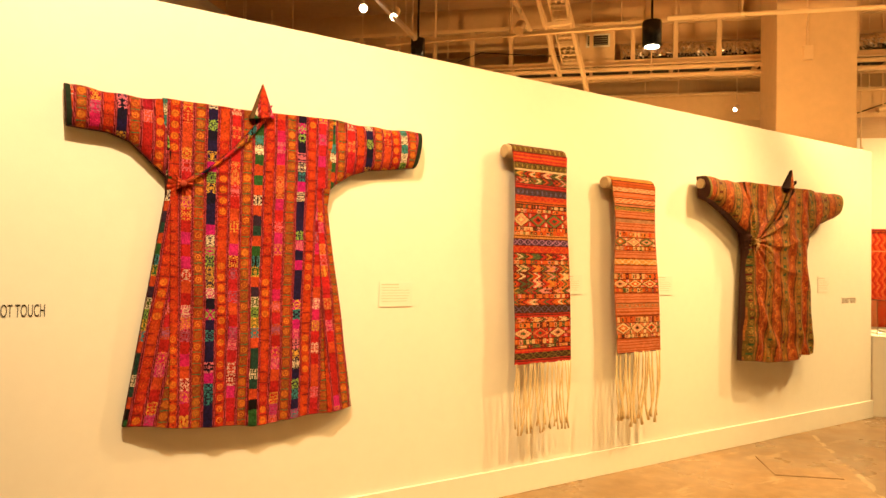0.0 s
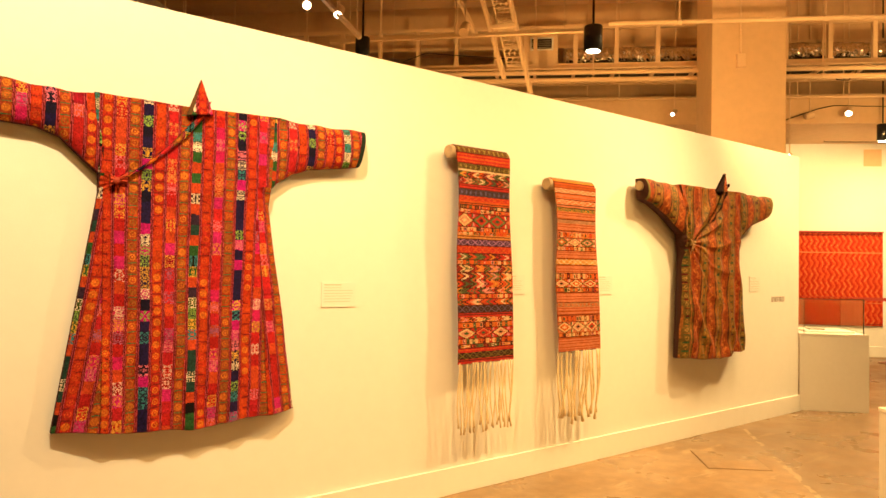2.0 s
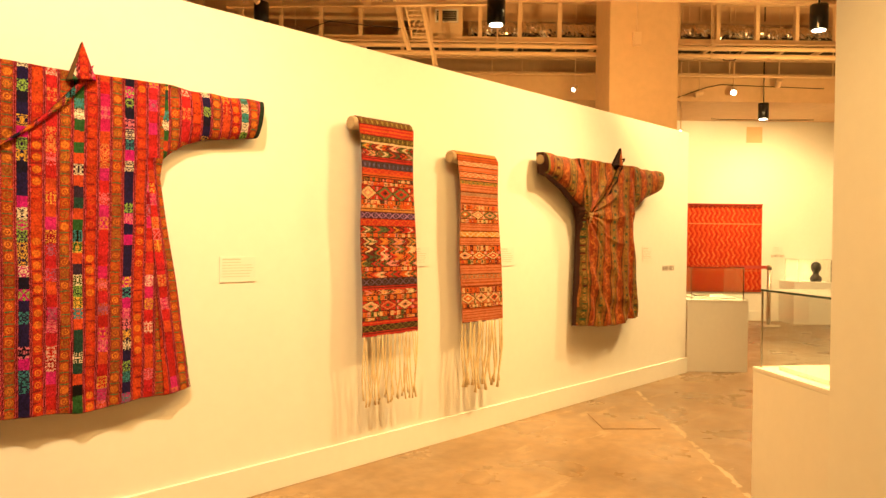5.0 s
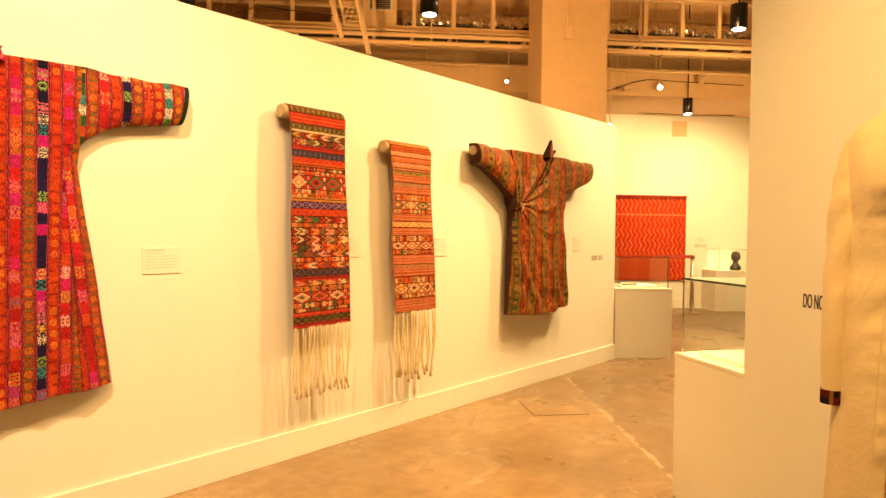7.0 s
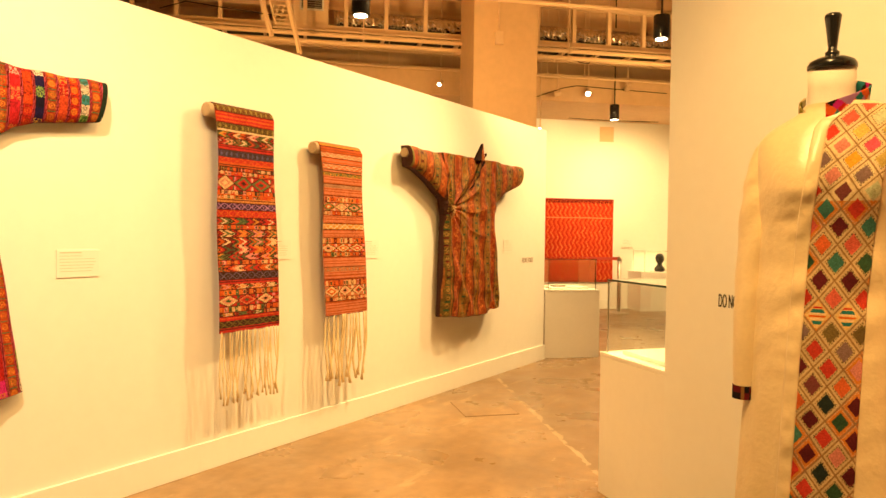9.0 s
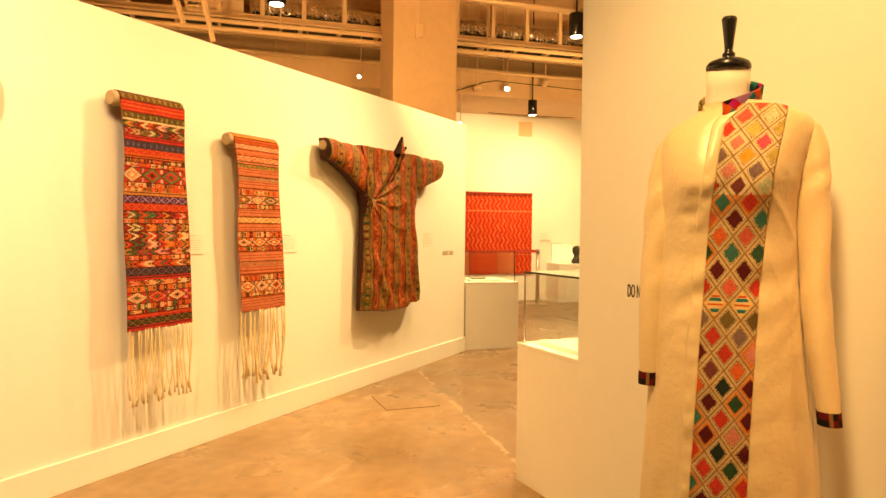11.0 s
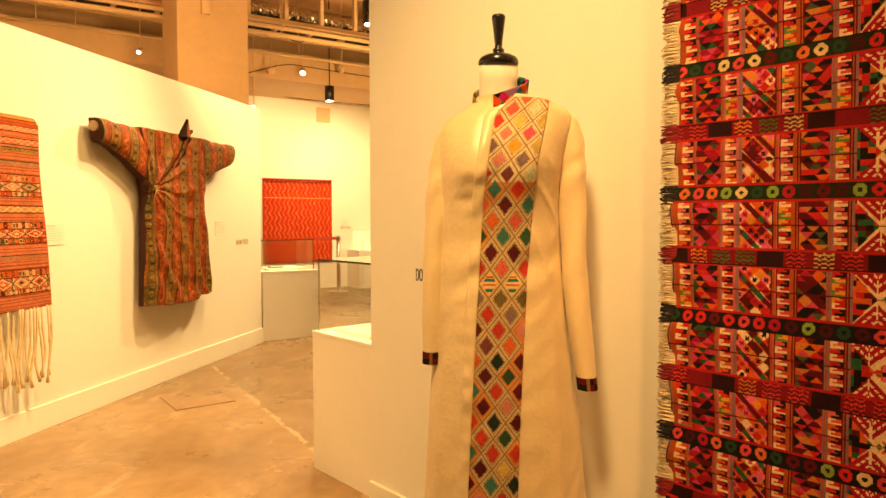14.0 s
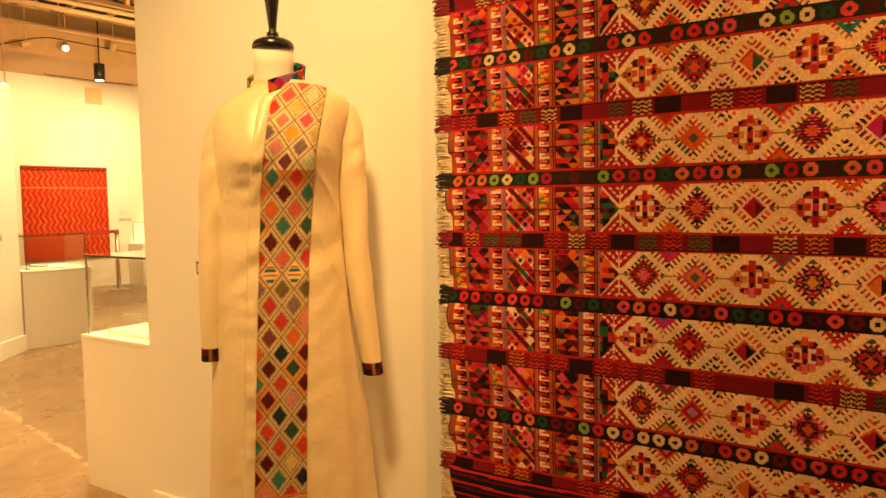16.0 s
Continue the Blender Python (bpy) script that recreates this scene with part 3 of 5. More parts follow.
def brown_weave(x, z):
    p = 0.19
    k = np.floor((x - 4.512) / p)
    s = x - 4.512 - k * p
    kz = np.floor(z / 0.062 + 0.5 * k)
    w = (z / 0.062 + 0.5 * k - kz - 0.5) * 0.062
    c = np.tile(np.array((0.34, 0.055, 0.014)), (len(x), 1)).astype(float)
    # rust stripe round 0, olive stripe round 0.096
    rust = (s > 0.143) | (s < 0.049)
    c0 = np.where(s < 0.1, s, s - p)                       # from the middle of the rust stripe, about 0.001
    put(c, rust, pick([(0.37, 0.054, 0.013), (0.32, 0.055, 0.013), (0.36, 0.070, 0.015)], rnd(np.floor((x - 4.512) / p + 0.35), 1, 2)))
    put(c, rust & (np.abs(np.abs(c0) - 0.034) < 0.004), (0.38, 0.10, 0.02))
    put(c, rust & (np.abs(np.abs(c0) - 0.044) < 0.004), (0.12, 0.03, 0.012))
    o = s - 0.096
    put(c, ~rust, pick([(0.26, 0.125, 0.022), (0.30, 0.12, 0.02), (0.18, 0.11, 0.022)], rnd(k, 4, 2)))
    put(c, np.abs(np.abs(o) - 0.034) < 0.004, (0.44, 0.15, 0.03))
    # medallions and rungs
    d = np.hypot(c0, w)
    put(c, ((d > 0.014) & (d < 0.021) | (d < 0.007)) & (rnd(kz, k, 3) > 0.15), (0.62, 0.19, 0.035))
    d = np.abs(o) + np.abs(w)
    put(c, (np.abs(o) < 0.019) & ((d > 0.010) & (d < 0.017)), (0.44, 0.24, 0.05))
    put(c, (np.abs(o) < 0.018) & (np.abs(w) > 0.023), pick([np.array(GREEN) * 0.9, np.array(MAROON), np.array((0.36, 0.13, 0.02)), np.array(GREEN)], rnd(kz, k, 8)))
    return c * (0.46 + 0.48 * rnd(np.floor(x / 0.006), np.floor(z / 0.007), 5))[:, None] * (0.75 + 0.4 * rnd(np.floor(z / 0.031), k, 9))[:, None]


def band(kind, x, h, hgt, seed, ground, other):
    """One woven band: x across in metres, h height within it in metres."""
    c = np.tile(np.array(ground), (len(x), 1)).astype(float)
    v = h / hgt - 0.5
    many = [ORANGE, (0.10, 0.14, 0.04), (0.74, 0.46, 0.20), RED, (0.68, 0.24, 0.05), (0.70, 0.24, 0.18), (0.66, 0.16, 0.03), MAROON, (0.74, 0.30, 0.14)]
    if kind == "stripes":
        put(c, np.mod(np.floor(h / 0.006), 3) == 1, other)
    elif kind == "dots":
        put(c, np.mod(np.floor(x / 0.008) + np.floor(h / 0.006), 2) == 0, other)
        put(c, np.abs(np.mod(x / 0.036, 1) - 0.5) * 2 + np.abs(v) < 0.4, np.array(other) * 1.7)
    elif kind == "diamonds":
        p = 0.122
        k = np.floor(x / p + 0.1)
        d = np.abs(x / p + 0.1 - k - 0.5) * 2 + np.abs(v) * 2
        side = np.abs(x / p + 0.1 - k - 0.5) > 0.42
        put(c, d < 0.98, pick([(0.76, 0.50, 0.22), (0.12, 0.17, 0.05), (0.76, 0.50, 0.22), (0.68, 0.16, 0.06)], rnd(k, 0, seed)))
        put(c, d < 0.66, pick([ORANGE, RED, (0.70, 0.28, 0.16)], rnd(k, 1, seed)))
        put(c, d < 0.32, pick([GREEN, (0.78, 0.55, 0.26), INKY], rnd(k, 2, seed)))
        put(c, (d > 0.98) & (d < 1.12), INKY)
        put(c, (d > 1.3) & side, pick([(0.72, 0.22, 0.2), GREEN, CREAM], rnd(k, 5, seed)))
    elif kind == "arrows":
        # long feathered arrowheads, nested
        p = 0.098
        t = (x + 0.042 * np.abs(v) * 2 * np.where(rnd(seed, 2, 4) > 0.5, 1, -1)) / p + rnd(seed, 1, 6)
        k = np.floor(t)
        f = t - k
        put(c, f < 0.62, pick(many, rnd(k, 1, seed)))
        put(c, (f > 0.16) & (f < 0.34), pick([CREAM, (0.72, 0.26, 0.20), GREEN, GOLD, CREAM], rnd(k, 4, seed)))
        put(c, (f > 0.62) & (f < 0.74), INKY)
        put(c, (f > 0.74) & (f < 0.86), pick([RED, ORANGE, (0.10, 0.14, 0.04)], rnd(k, 2, seed)))
        put(c, (np.abs(v) < 0.13) & (f > 0.40) & (f < 0.55), pick([GREEN, INKY, RED], rnd(k, 7, seed)))
        put(c, (np.abs(v) > 0.36) & (np.mod(np.floor(x / 0.012), 3) == 0), INKY)
    elif kind == "squares":
        # long bars between small framed squares
        t = x / 0.118 + rnd(seed, 3, 3)
        k = np.floor(t)
        f = t - k
        bar = (f > 0.42) & (f < 0.94)
        put(c, bar & (np.abs(v) < 0.38), pick([(0.66, 0.17, 0.03), (0.74, 0.44, 0.18), ORANGE], rnd(k, 1, seed)))
        for c0, tone in ((0.12, 2), (0.31, 3)):
            g = np.maximum(np.abs(f - c0) * 0.118 / 0.0105, np.abs(v) / 0.40)
            put(c, g < 1, pick(many, rnd(k, tone, seed)))
            put(c, g < 0.62, INKY)
            put(c, g < 0.36, pick([(0.74, 0.44, 0.18), GREEN, ORANGE], rnd(k, tone + 4, seed)))
        g = np.maximum(np.abs(f - 0.68) * 0.118 / 0.011, np.abs(v) / 0.40)
        put(c, g < 0.9, pick([GREEN, RED, MAROON], rnd(k, 9, seed)))
        put(c, g < 0.4, pick([(0.74, 0.44, 0.18), ORANGE], rnd(k, 8, seed)))
    elif kind == "zigzag":
        p = 0.05
        t = np.abs(np.mod(x / p, 1) - 0.5) * 2
        put(c, np.abs(np.abs(v) * 2 - t) < 0.20, other)
        put(c, (np.abs(v) * 2 + 1 - t < 0.28), np.array(other) * 0.7)
    put(c, (np.abs(v) > 0.45) & (hgt > 0.02), np.array(MAROON) * 0.8)
    return c


def striped(bands):
    """bands, from the top: (share, kind, ground, other)."""
    total = sum(b[0] for b in bands)

    def weave(x, down, length):
        c = np.zeros((len(x), 3))
        at = 0.0
        for i, (share, kind, ground, other) in enumerate(bands):
            a, b = at / total * length, (at + share) / total * length
            m = (down >= a) & (down <= b + 1e-6)
            if m.any():
                c[m] = band(kind, x[m], down[m] - a, b - a, i + 1.0, ground, other)
            at += share
        c = c * 0.90 + np.array((0.36, 0.13, 0.05)) * 0.10
        return c * (0.56 + 0.46 * rnd(np.floor(x / 0.004), np.floor(down / 0.005), 2))[:, None]
    return weave


DKRED = (0.28, 0.02, 0.02)
SCARF_DARK = striped([
    (2, "stripes", INKY, RED), (3, "dots", MAROON, OLIVE), (4, "stripes", RED, ORANGE), (2.4, "dots", INKY, OLIVE), (0.6, "plain", CREAM, CREAM), (2.5, "arrows", INKY, RED), (2.5, "arrows", DKRED, RED),
    (2, "stripes", RED, MAROON), (2.6, "dots", INKY, (0.05, 0.05, 0.1)), (2, "zigzag", RED, ORANGE), (1.4, "stripes", ORANGE, INKY), (1.6, "squares", INKY, RED), (1.6, "squares", RED, RED), (5.5, "diamonds", RED, CREAM),
    (1.6, "squares", INKY, GREEN), (1.4, "squares", ORANGE, GREEN), (1.6, "stripes", (0.6, 0.25, 0.06), MAROON), (2.6, "zigzag", NAVY, LILAC), (3, "zigzag", RED, ORANGE), (2.6, "arrows", RED, RED), (1.8, "squares", ORANGE, RED), (3, "arrows", MAROON, RED),
    (3, "arrows", ORANGE, RED), (3, "arrows", RED, RED), (2.4, "arrows", INKY, RED), (1.8, "squares", RED, RED), (2.6, "arrows", ORANGE, RED), (3, "zigzag", INKY, (0.10, 0.07, 0.12)), (1.6, "stripes", RED, INKY), (2, "arrows", DKRED, RED), (2.2, "squares", ORANGE, RED),
    (4, "diamonds", RED, CREAM), (2.2, "squares", ORANGE, RED), (1.6, "arrows", MAROON, RED), (1.6, "stripes", RED, ORANGE), (2.6, "zigzag", INKY, OLIVE), (1.8, "stripes", RED, INKY)])
SALMON = (0.62, 0.19, 0.085)
SCARF_PALE = striped([
    (4, "stripes", SALMON, GOLD), (3, "stripes", RUST, ORANGE), (2, "zigzag", SALMON, CREAM), (3, "stripes", SALMON, ORANGE), (2, "zigzag", ORANGE, CREAM), (2, "stripes", SALMON, INKY),
    (1.5, "dots", GOLD, GREEN), (4, "stripes", SALMON, RUST), (1.5, "plain", (0.4, 0.2, 0.1), RED), (4, "stripes", SALMON, RUST), (3, "squares", SALMON, GOLD), (4, "diamonds", SALMON, CREAM), (2, "squares", RUST, RED),
    (4, "stripes", SALMON, RUST), (2.5, "zigzag", GOLD, CREAM), (4, "stripes", SALMON, RUST), (3, "squares", SALMON, RED), (4, "diamonds", ORANGE, CREAM), (2, "squares", RUST, GOLD),
    (5, "stripes", SALMON, RUST), (2, "dots", (0.4, 0.28, 0.14), RUST), (4, "stripes", SALMON, RUST), (3, "squares", RUST, GOLD), (5, "diamonds", SALMON, CREAM), (2, "squares", RUST, RED), (7, "stripes", SALMON, RUST)])


def cloth_part(name, me, parent, label=""):
    return part(name, me, None, parent, label)


def lerp(z, zs, xs):
    return np.interp(z, zs, xs)


# ---- robes on the wall ----


def robe(name, at_x, weave, spec, label):
    """A robe spread on a rod: a body, two sleeves, lapel and collar. spec gives its outline, metres along the wall and up."""
    root = thing(name, (0, 0, 0), 0, label, "robe", "robes on the wall")
    root.location = (spec["mid"], WALL_Y, spec["hem"][1])
    off = Vector((-spec["mid"], -WALL_Y, -spec["hem"][1]))
    edge, belly, cell = spec["edge"], spec["belly"], spec["cell"]
    zs = spec["side_z"]

    def fold(x, z, s=1.0):
        low = np.clip((1.6 - z) / 1.0, 0, 1)
        return s * spec["fold"] * ((0.3 + low) * np.sin(x * 31 + 2 * np.sin(z * 3.1 + x * 4)) + 0.5 * low * np.sin(x * 71 + z * 2.0) + 0.6 * np.sin(z * 17 + x * 23) * np.sin(x * 9 + z * 6))

    def crease(x, z):
        r = np.hypot(x - spec["tie"][0], z - spec["tie"][1])
        a = np.arctan2(z - spec["tie"][1], x - spec["tie"][0])
        pull = (1 - np.abs(np.sin(a * 6.5 + 0.7 * np.sin(r * 7)))) ** 2 * np.exp(-((r - 0.32) / 0.34) ** 2) * 1.6
        return spec["crease"] * (pull + np.sin(a * 15 + r * 4) * np.exp(-r / 0.5) + 0.8 * np.sin((x * 0.8 + z) * 26 + 2 * np.sin(x * 13)) * np.clip(np.sin(z * 5.5 + x * 2), 0, 1))

    def body_xz(u, v):
        z0 = lerp(u, (0, 0.5, 1), spec["hem"]) + 0.004 * np.sin(u * 19)
        z1 = lerp(u, (0, 0.5, 1), spec["top"])
        z = z0 + (z1 - z0) * v
        return lerp(z, zs, spec["left"]) * (1 - u) + lerp(z, zs, spec["right"]) * u, z

    def body(u, v):
        x, z = body_xz(u, v)
        joined = np.clip((z - zs[-3] + 0.02) / 0.10, 0, 1)         # full where the sleeves are sewn on
        y = WALL_Y - edge - belly * np.maximum(np.sqrt(np.clip(1 - (2 * u - 1) ** 4, 0, 1)), 0.85 * joined) - fold(x, z) - crease(x, z)
        return np.stack([x, y, z], 1) + np.array(off)

    def body_back(u, v):
        x, z = body_xz(u, v)
        return np.stack([x, np.full_like(x, WALL_Y - spec["gap"]), z], 1) + np.array(off)

    def body_col(u, v, p):
        x, z = body_xz(u, v)
        # side gores run with the slanting seams
        gl, gr = spec["gore"]
        sx = x + spec["spread"] * (z - 0.9) * (x - spec["mid"])
        sx = np.where((x < gl[0] + (z - 0.6) * gl[1]) & (z < zs[-2]), x - (z - 0.92) * 0.15 + 0.461, sx)
        sx = np.where((x > gr[0] + (z - 0.6) * gr[1]) & (z < zs[-2]), x + (z - 0.89) * 0.12 + 0.108, sx)
        sx = sx + spec["crease"] * (0.8 * np.sin(z * 7 + x * 5) + 0.5 * np.sin(z * 15 + x * 9))
        c = weave(sx, z)
        seam = (np.abs(x - gl[0] - (z - 0.6) * gl[1]) < 0.003) | (np.abs(x - gr[0] - (z - 0.6) * gr[1]) < 0.003)
        c[seam & (z < 1.5)] *= 0.55
        return c
    w = spec["right"][0] - spec["left"][0]
    # rim and back get one dark colour, the shade of the sides painted in
    cloth_part("body", sheet("robe_body", int(w / cell[0]), int(1.36 / cell[1]), body, body_col, body_back, spec["mat"], inside=spec["inside"]), root)
    for side in ("sleeve_left", "sleeve_right"):
        s = spec[side]

        def xz(u, v, s=s):
            x = s["x"][0] + (s["x"][1] - s["x"][0]) * u
            lo = lerp(u, s["at"], s["low"])
            hi = lerp(u, (0, 1), s["top"]) - 0.006 * np.sin(np.pi * u) + 0.003 * np.sin(u * 17)
            return x + s["slant"] * (v - 0.5) * u, lo + (hi - lo) * v

        def place(u, v, xz=xz):
            x, z = xz(u, v)
            near = np.clip(1 - u / 0.35, 0, 1)
            y = WALL_Y - edge - 0.010 * (1 - near) - 0.85 * belly * np.maximum(np.sqrt(np.clip(1 - (2 * v - 1) ** 2, 0, 1)), near * np.clip(v * 5 + 0.5, 0, 1)) - fold(x, z) * (0.5 + 0.5 * near)
            return np.stack([x, y, z], 1) + np.array(off)

        def behind(u, v, xz=xz):
            x, z = xz(u, v)
            return np.stack([x, np.full_like(x, WALL_Y - spec["gap"] - 0.003), z], 1) + np.array(off)

        def col(u, v, p, xz=xz, s=s):
            x, z = xz(u, v)
            c = weave(x * spec["sleeve_run"] + spec["sleeve_at"][s["x"][0] < s["x"][1]], z)
            c[u > 0.955] = np.array(spec["cuff"]) * (0.8 + 0.4 * rnd(np.floor(z[u > 0.955] / 0.006), 1, 2))[:, None]
            return c
        length = abs(s["x"][1] - s["x"][0])
        cloth_part("sleeve", sheet("robe_sleeve", int(length / cell[0]), spec["rows"], place, col, behind, spec["mat"], inside=spec["inside"]), root)
    # lapel: a folded band from the collar down to the tie
    path = np.array(spec["lapel"])
    t = np.linspace(0, 1, len(path))

    def lapel(u, v, lift=0.0):
        x, z = np.interp(v, t, path[:, 0]), np.interp(v, t, path[:, 1])
        wide = spec["lapel_width"] * (0.25 + 0.75 * np.sin(np.pi * np.clip(v * 0.86 + 0.1, 0, 1)))
        y = WALL_Y - edge - belly - 0.006 - 0.006 * np.sin(np.pi * u) - spec["fold"] + lift
        return np.stack([x + (u - 0.5) * wide, y, z + (u - 0.5) * wide * 0.45], 1) + np.array(off)
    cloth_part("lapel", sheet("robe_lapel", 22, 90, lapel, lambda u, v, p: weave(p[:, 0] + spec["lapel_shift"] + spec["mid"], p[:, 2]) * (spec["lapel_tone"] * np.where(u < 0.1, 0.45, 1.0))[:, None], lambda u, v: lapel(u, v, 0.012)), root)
    if "opening" in spec:
        def opening(u, v, lift=0.0):
            q = lapel(u, v * 0.62, lift)
            return q + np.array((0.040, 0.004, 0.012)) + np.stack([0.012 * np.sin(v * 21), 0 * v, 0 * v], 1)
        cloth_part("neck_opening", sheet("robe_opening", 8, 60, lambda u, v: opening(0.3 + 0.4 * u, v), lambda u, v, p: np.tile(np.array(spec["lining"]), (len(u), 1)), lambda u, v: opening(0.3 + 0.4 * u, v, 0.012)), root, "dark lining at the open neck")
    # standing collar: a pointed flap above the shoulders
    a, tip, b = (np.array(q) for q in spec["collar"])

    def collar(u, v, lift=0.0):
        base = a[None] * (1 - u[:, None]) + b[None] * u[:, None]
        p = base * (1 - v[:, None]) + tip[None] * v[:, None]
        y = WALL_Y - edge - belly * 0.9 - 0.02 - 0.02 * np.sin(np.pi * u) * (1 - v) + lift
        return np.stack([p[:, 0], y, p[:, 1]], 1) + np.array(off)
    cloth_part("collar", sheet("robe_collar", 20, 24, collar, lambda u, v, p: np.where((u > spec["turned"])[:, None], weave(p[:, 0] + spec["mid"] + 0.034, p[:, 2] * 1.3), np.array(spec["lining"])[None]), lambda u, v: collar(u, v, 0.02)), root)
    # gathered tie at the side: a flat pleated bunch with a knot on it
    k = Vector((spec["tie"][0], WALL_Y - edge - belly * 0.75 - 0.012, spec["tie"][1])) + off

    def bunch(u, v, lift=0.0):
        half = 0.010 + 0.016 * np.abs(2 * u - 1) ** 1.5
        y = k.y - 0.010 * np.sqrt(np.clip(1 - (2 * v - 1) ** 2, 0, 1)) - 0.0025 * np.sin(v * 22 + u * 3) + lift
        return np.stack([k.x + (u - 0.35) * 0.062 * spec["tie_dir"], y, k.z + (2 * v - 1) * half + 0.012 * u], 1)
    dark = np.array(spec["tie_colour"])
    cloth_part("tie", sheet("robe_tie", 24, 24, bunch, lambda u, v, p: dark[None] * (0.75 + 0.5 * rnd(np.floor(v * 9), 1, 2))[:, None], lambda u, v: bunch(u, v, 0.02), inside=dark * 0.6), root, "gathered cloth at the side fastening")
    bm = lathe([(0.003, -0.013), (0.011, -0.010), (0.0135, 0.0), (0.011, 0.010), (0.003, 0.013)], None, 14, 0)
    bmesh.ops.transform(bm, matrix=Matrix.Translation(k + Vector((0.0, -0.012, 0.0))) @ Matrix.Rotation(0.5, 4, "Y"), verts=bm.verts)
    for i in range(spec["tails"]):
        q = k + Vector((0.004 - 0.010 * i, -0.014, -0.006))
        tube([q, q + Vector((-0.004 - 0.008 * i, -0.008, -0.018)), q + Vector((-0.010 - 0.010 * i, -0.002, -0.040)), q + Vector((-0.008 - 0.014 * i, 0.004, -0.060 - 0.018 * i))], [0.0045, 0.0045, 0.004, 0.0035], bm, 6)
    part("knot", bm, material(name + "_tie", spec["tie_colour"], 0.85, 0, 0.25, 30, 0.4, 200), root, "small knotted cloth cord", True)
    # the rod through the sleeves
    rod = spec["rod"]
    bm = tube([Vector((x, WALL_Y - rod[3], rod[2])) + off for x in (rod[0], rod[0] + 0.004, rod[1])], [rod[4] * 0.92, rod[4], rod[4]], None, 20)
    part("hanging_rod", bm, WOODEND, root, "round wooden hanging rod")
    for x in (rod[0] + 0.25, rod[1] - 0.25):
        part("bracket", tube([Vector((x, WALL_Y + 0.002, rod[2])) + off, Vector((x, WALL_Y - rod[3], rod[2])) + off], 0.006, None, 10), CHROME, root, "small steel bracket")
    return root


robe("patterned_robe", 0, robe_weave, dict(
    rows=64, mat=CLOTH, turned=0.14, crease=0.002, gap=0.012, mid=1.03, hem=(0.606, 0.562, 0.594), top=(1.924, 1.92, 1.934), side_z=(0.56, 1.53, 1.61, 1.93), left=(0.545, 0.69, 0.69, 0.66), right=(1.557, 1.402, 1.40, 1.41),
    edge=0.035, belly=0.045, fold=0.0045, cell=(0.0026, 0.0036), gore=((0.716, -0.012), (1.405, -0.07)), spread=-0.05, sleeve_run=-1.0, sleeve_at=(2.519, 2.463), cuff=(0.012, 0.022, 0.014), lining=(0.10, 0.05, 0.02),
    sleeve_left=dict(x=(0.70, 0.318), at=(0, 0.16, 0.4, 0.62, 1), low=(1.60, 1.655, 1.74, 1.768, 1.776), top=(1.918, 1.938), slant=-0.012),
    sleeve_right=dict(x=(1.39, 1.882), at=(0, 0.1, 0.24, 0.45, 1), low=(1.59, 1.635, 1.68, 1.715, 1.752), top=(1.934, 1.936), slant=0.03),
    lapel=[(1.10, 1.95), (1.06, 1.87), (0.98, 1.77), (0.88, 1.675), (0.79, 1.605), (0.735, 1.575)], lapel_width=0.050, lapel_tone=0.92, lapel_shift=0.034,
    collar=[(1.010, 1.880), (1.066, 2.040), (1.120, 1.895)], tie=(0.745, 1.582), tie_dir=1, tails=0, inside=(0.06, 0.012, 0.012), tie_colour=(0.40, 0.05, 0.022), rod=(0.345, 1.83, 1.865, 0.030, 0.010)),
    "red and orange striped woven robe spread on the wall")
robe("brown_robe", 0, brown_weave, dict(
    rows=44, mat=GLOSSY, turned=0.42, crease=0.0085, gap=0.045, mid=4.98, hem=(0.628, 0.60, 0.655), top=(1.892, 1.888, 1.897), side_z=(0.6, 1.42, 1.53, 1.9), left=(4.565, 4.60, 4.57, 4.50), right=(5.46, 5.36, 5.33, 5.36),
    edge=0.10, belly=0.05, fold=0.010, cell=(0.006, 0.007), gore=((3.0, 0.0), (9.0, 0.0)), spread=0.0, sleeve_run=1.0, sleeve_at=(0.0, 0.0), cuff=(0.16, 0.13, 0.03), lining=(0.02, 0.008, 0.007), opening=1,
    sleeve_left=dict(x=(4.58, 4.10), at=(0, 0.2, 0.45, 0.8, 1), low=(1.53, 1.585, 1.66, 1.735, 1.755), top=(1.884, 1.904), slant=-0.02),
    sleeve_right=dict(x=(5.33, 5.81), at=(0, 0.15, 0.4, 0.8, 1), low=(1.50, 1.56, 1.635, 1.69, 1.725), top=(1.897, 1.897), slant=0.03),
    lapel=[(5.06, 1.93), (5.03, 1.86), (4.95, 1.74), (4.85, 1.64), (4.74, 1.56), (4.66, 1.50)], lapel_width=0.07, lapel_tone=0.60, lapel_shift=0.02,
    collar=[(4.93, 1.87), (5.055, 2.02), (5.085, 1.88)], tie=(4.635, 1.475), tie_dir=1, tails=2, inside=(0.05, 0.016, 0.010), tie_colour=(0.34, 0.19, 0.07), rod=(4.085, 5.79, 1.850, 0.082, 0.034)),
    "brown and green striped silk robe hung from a rod")


# ---- scarves on rollers ----


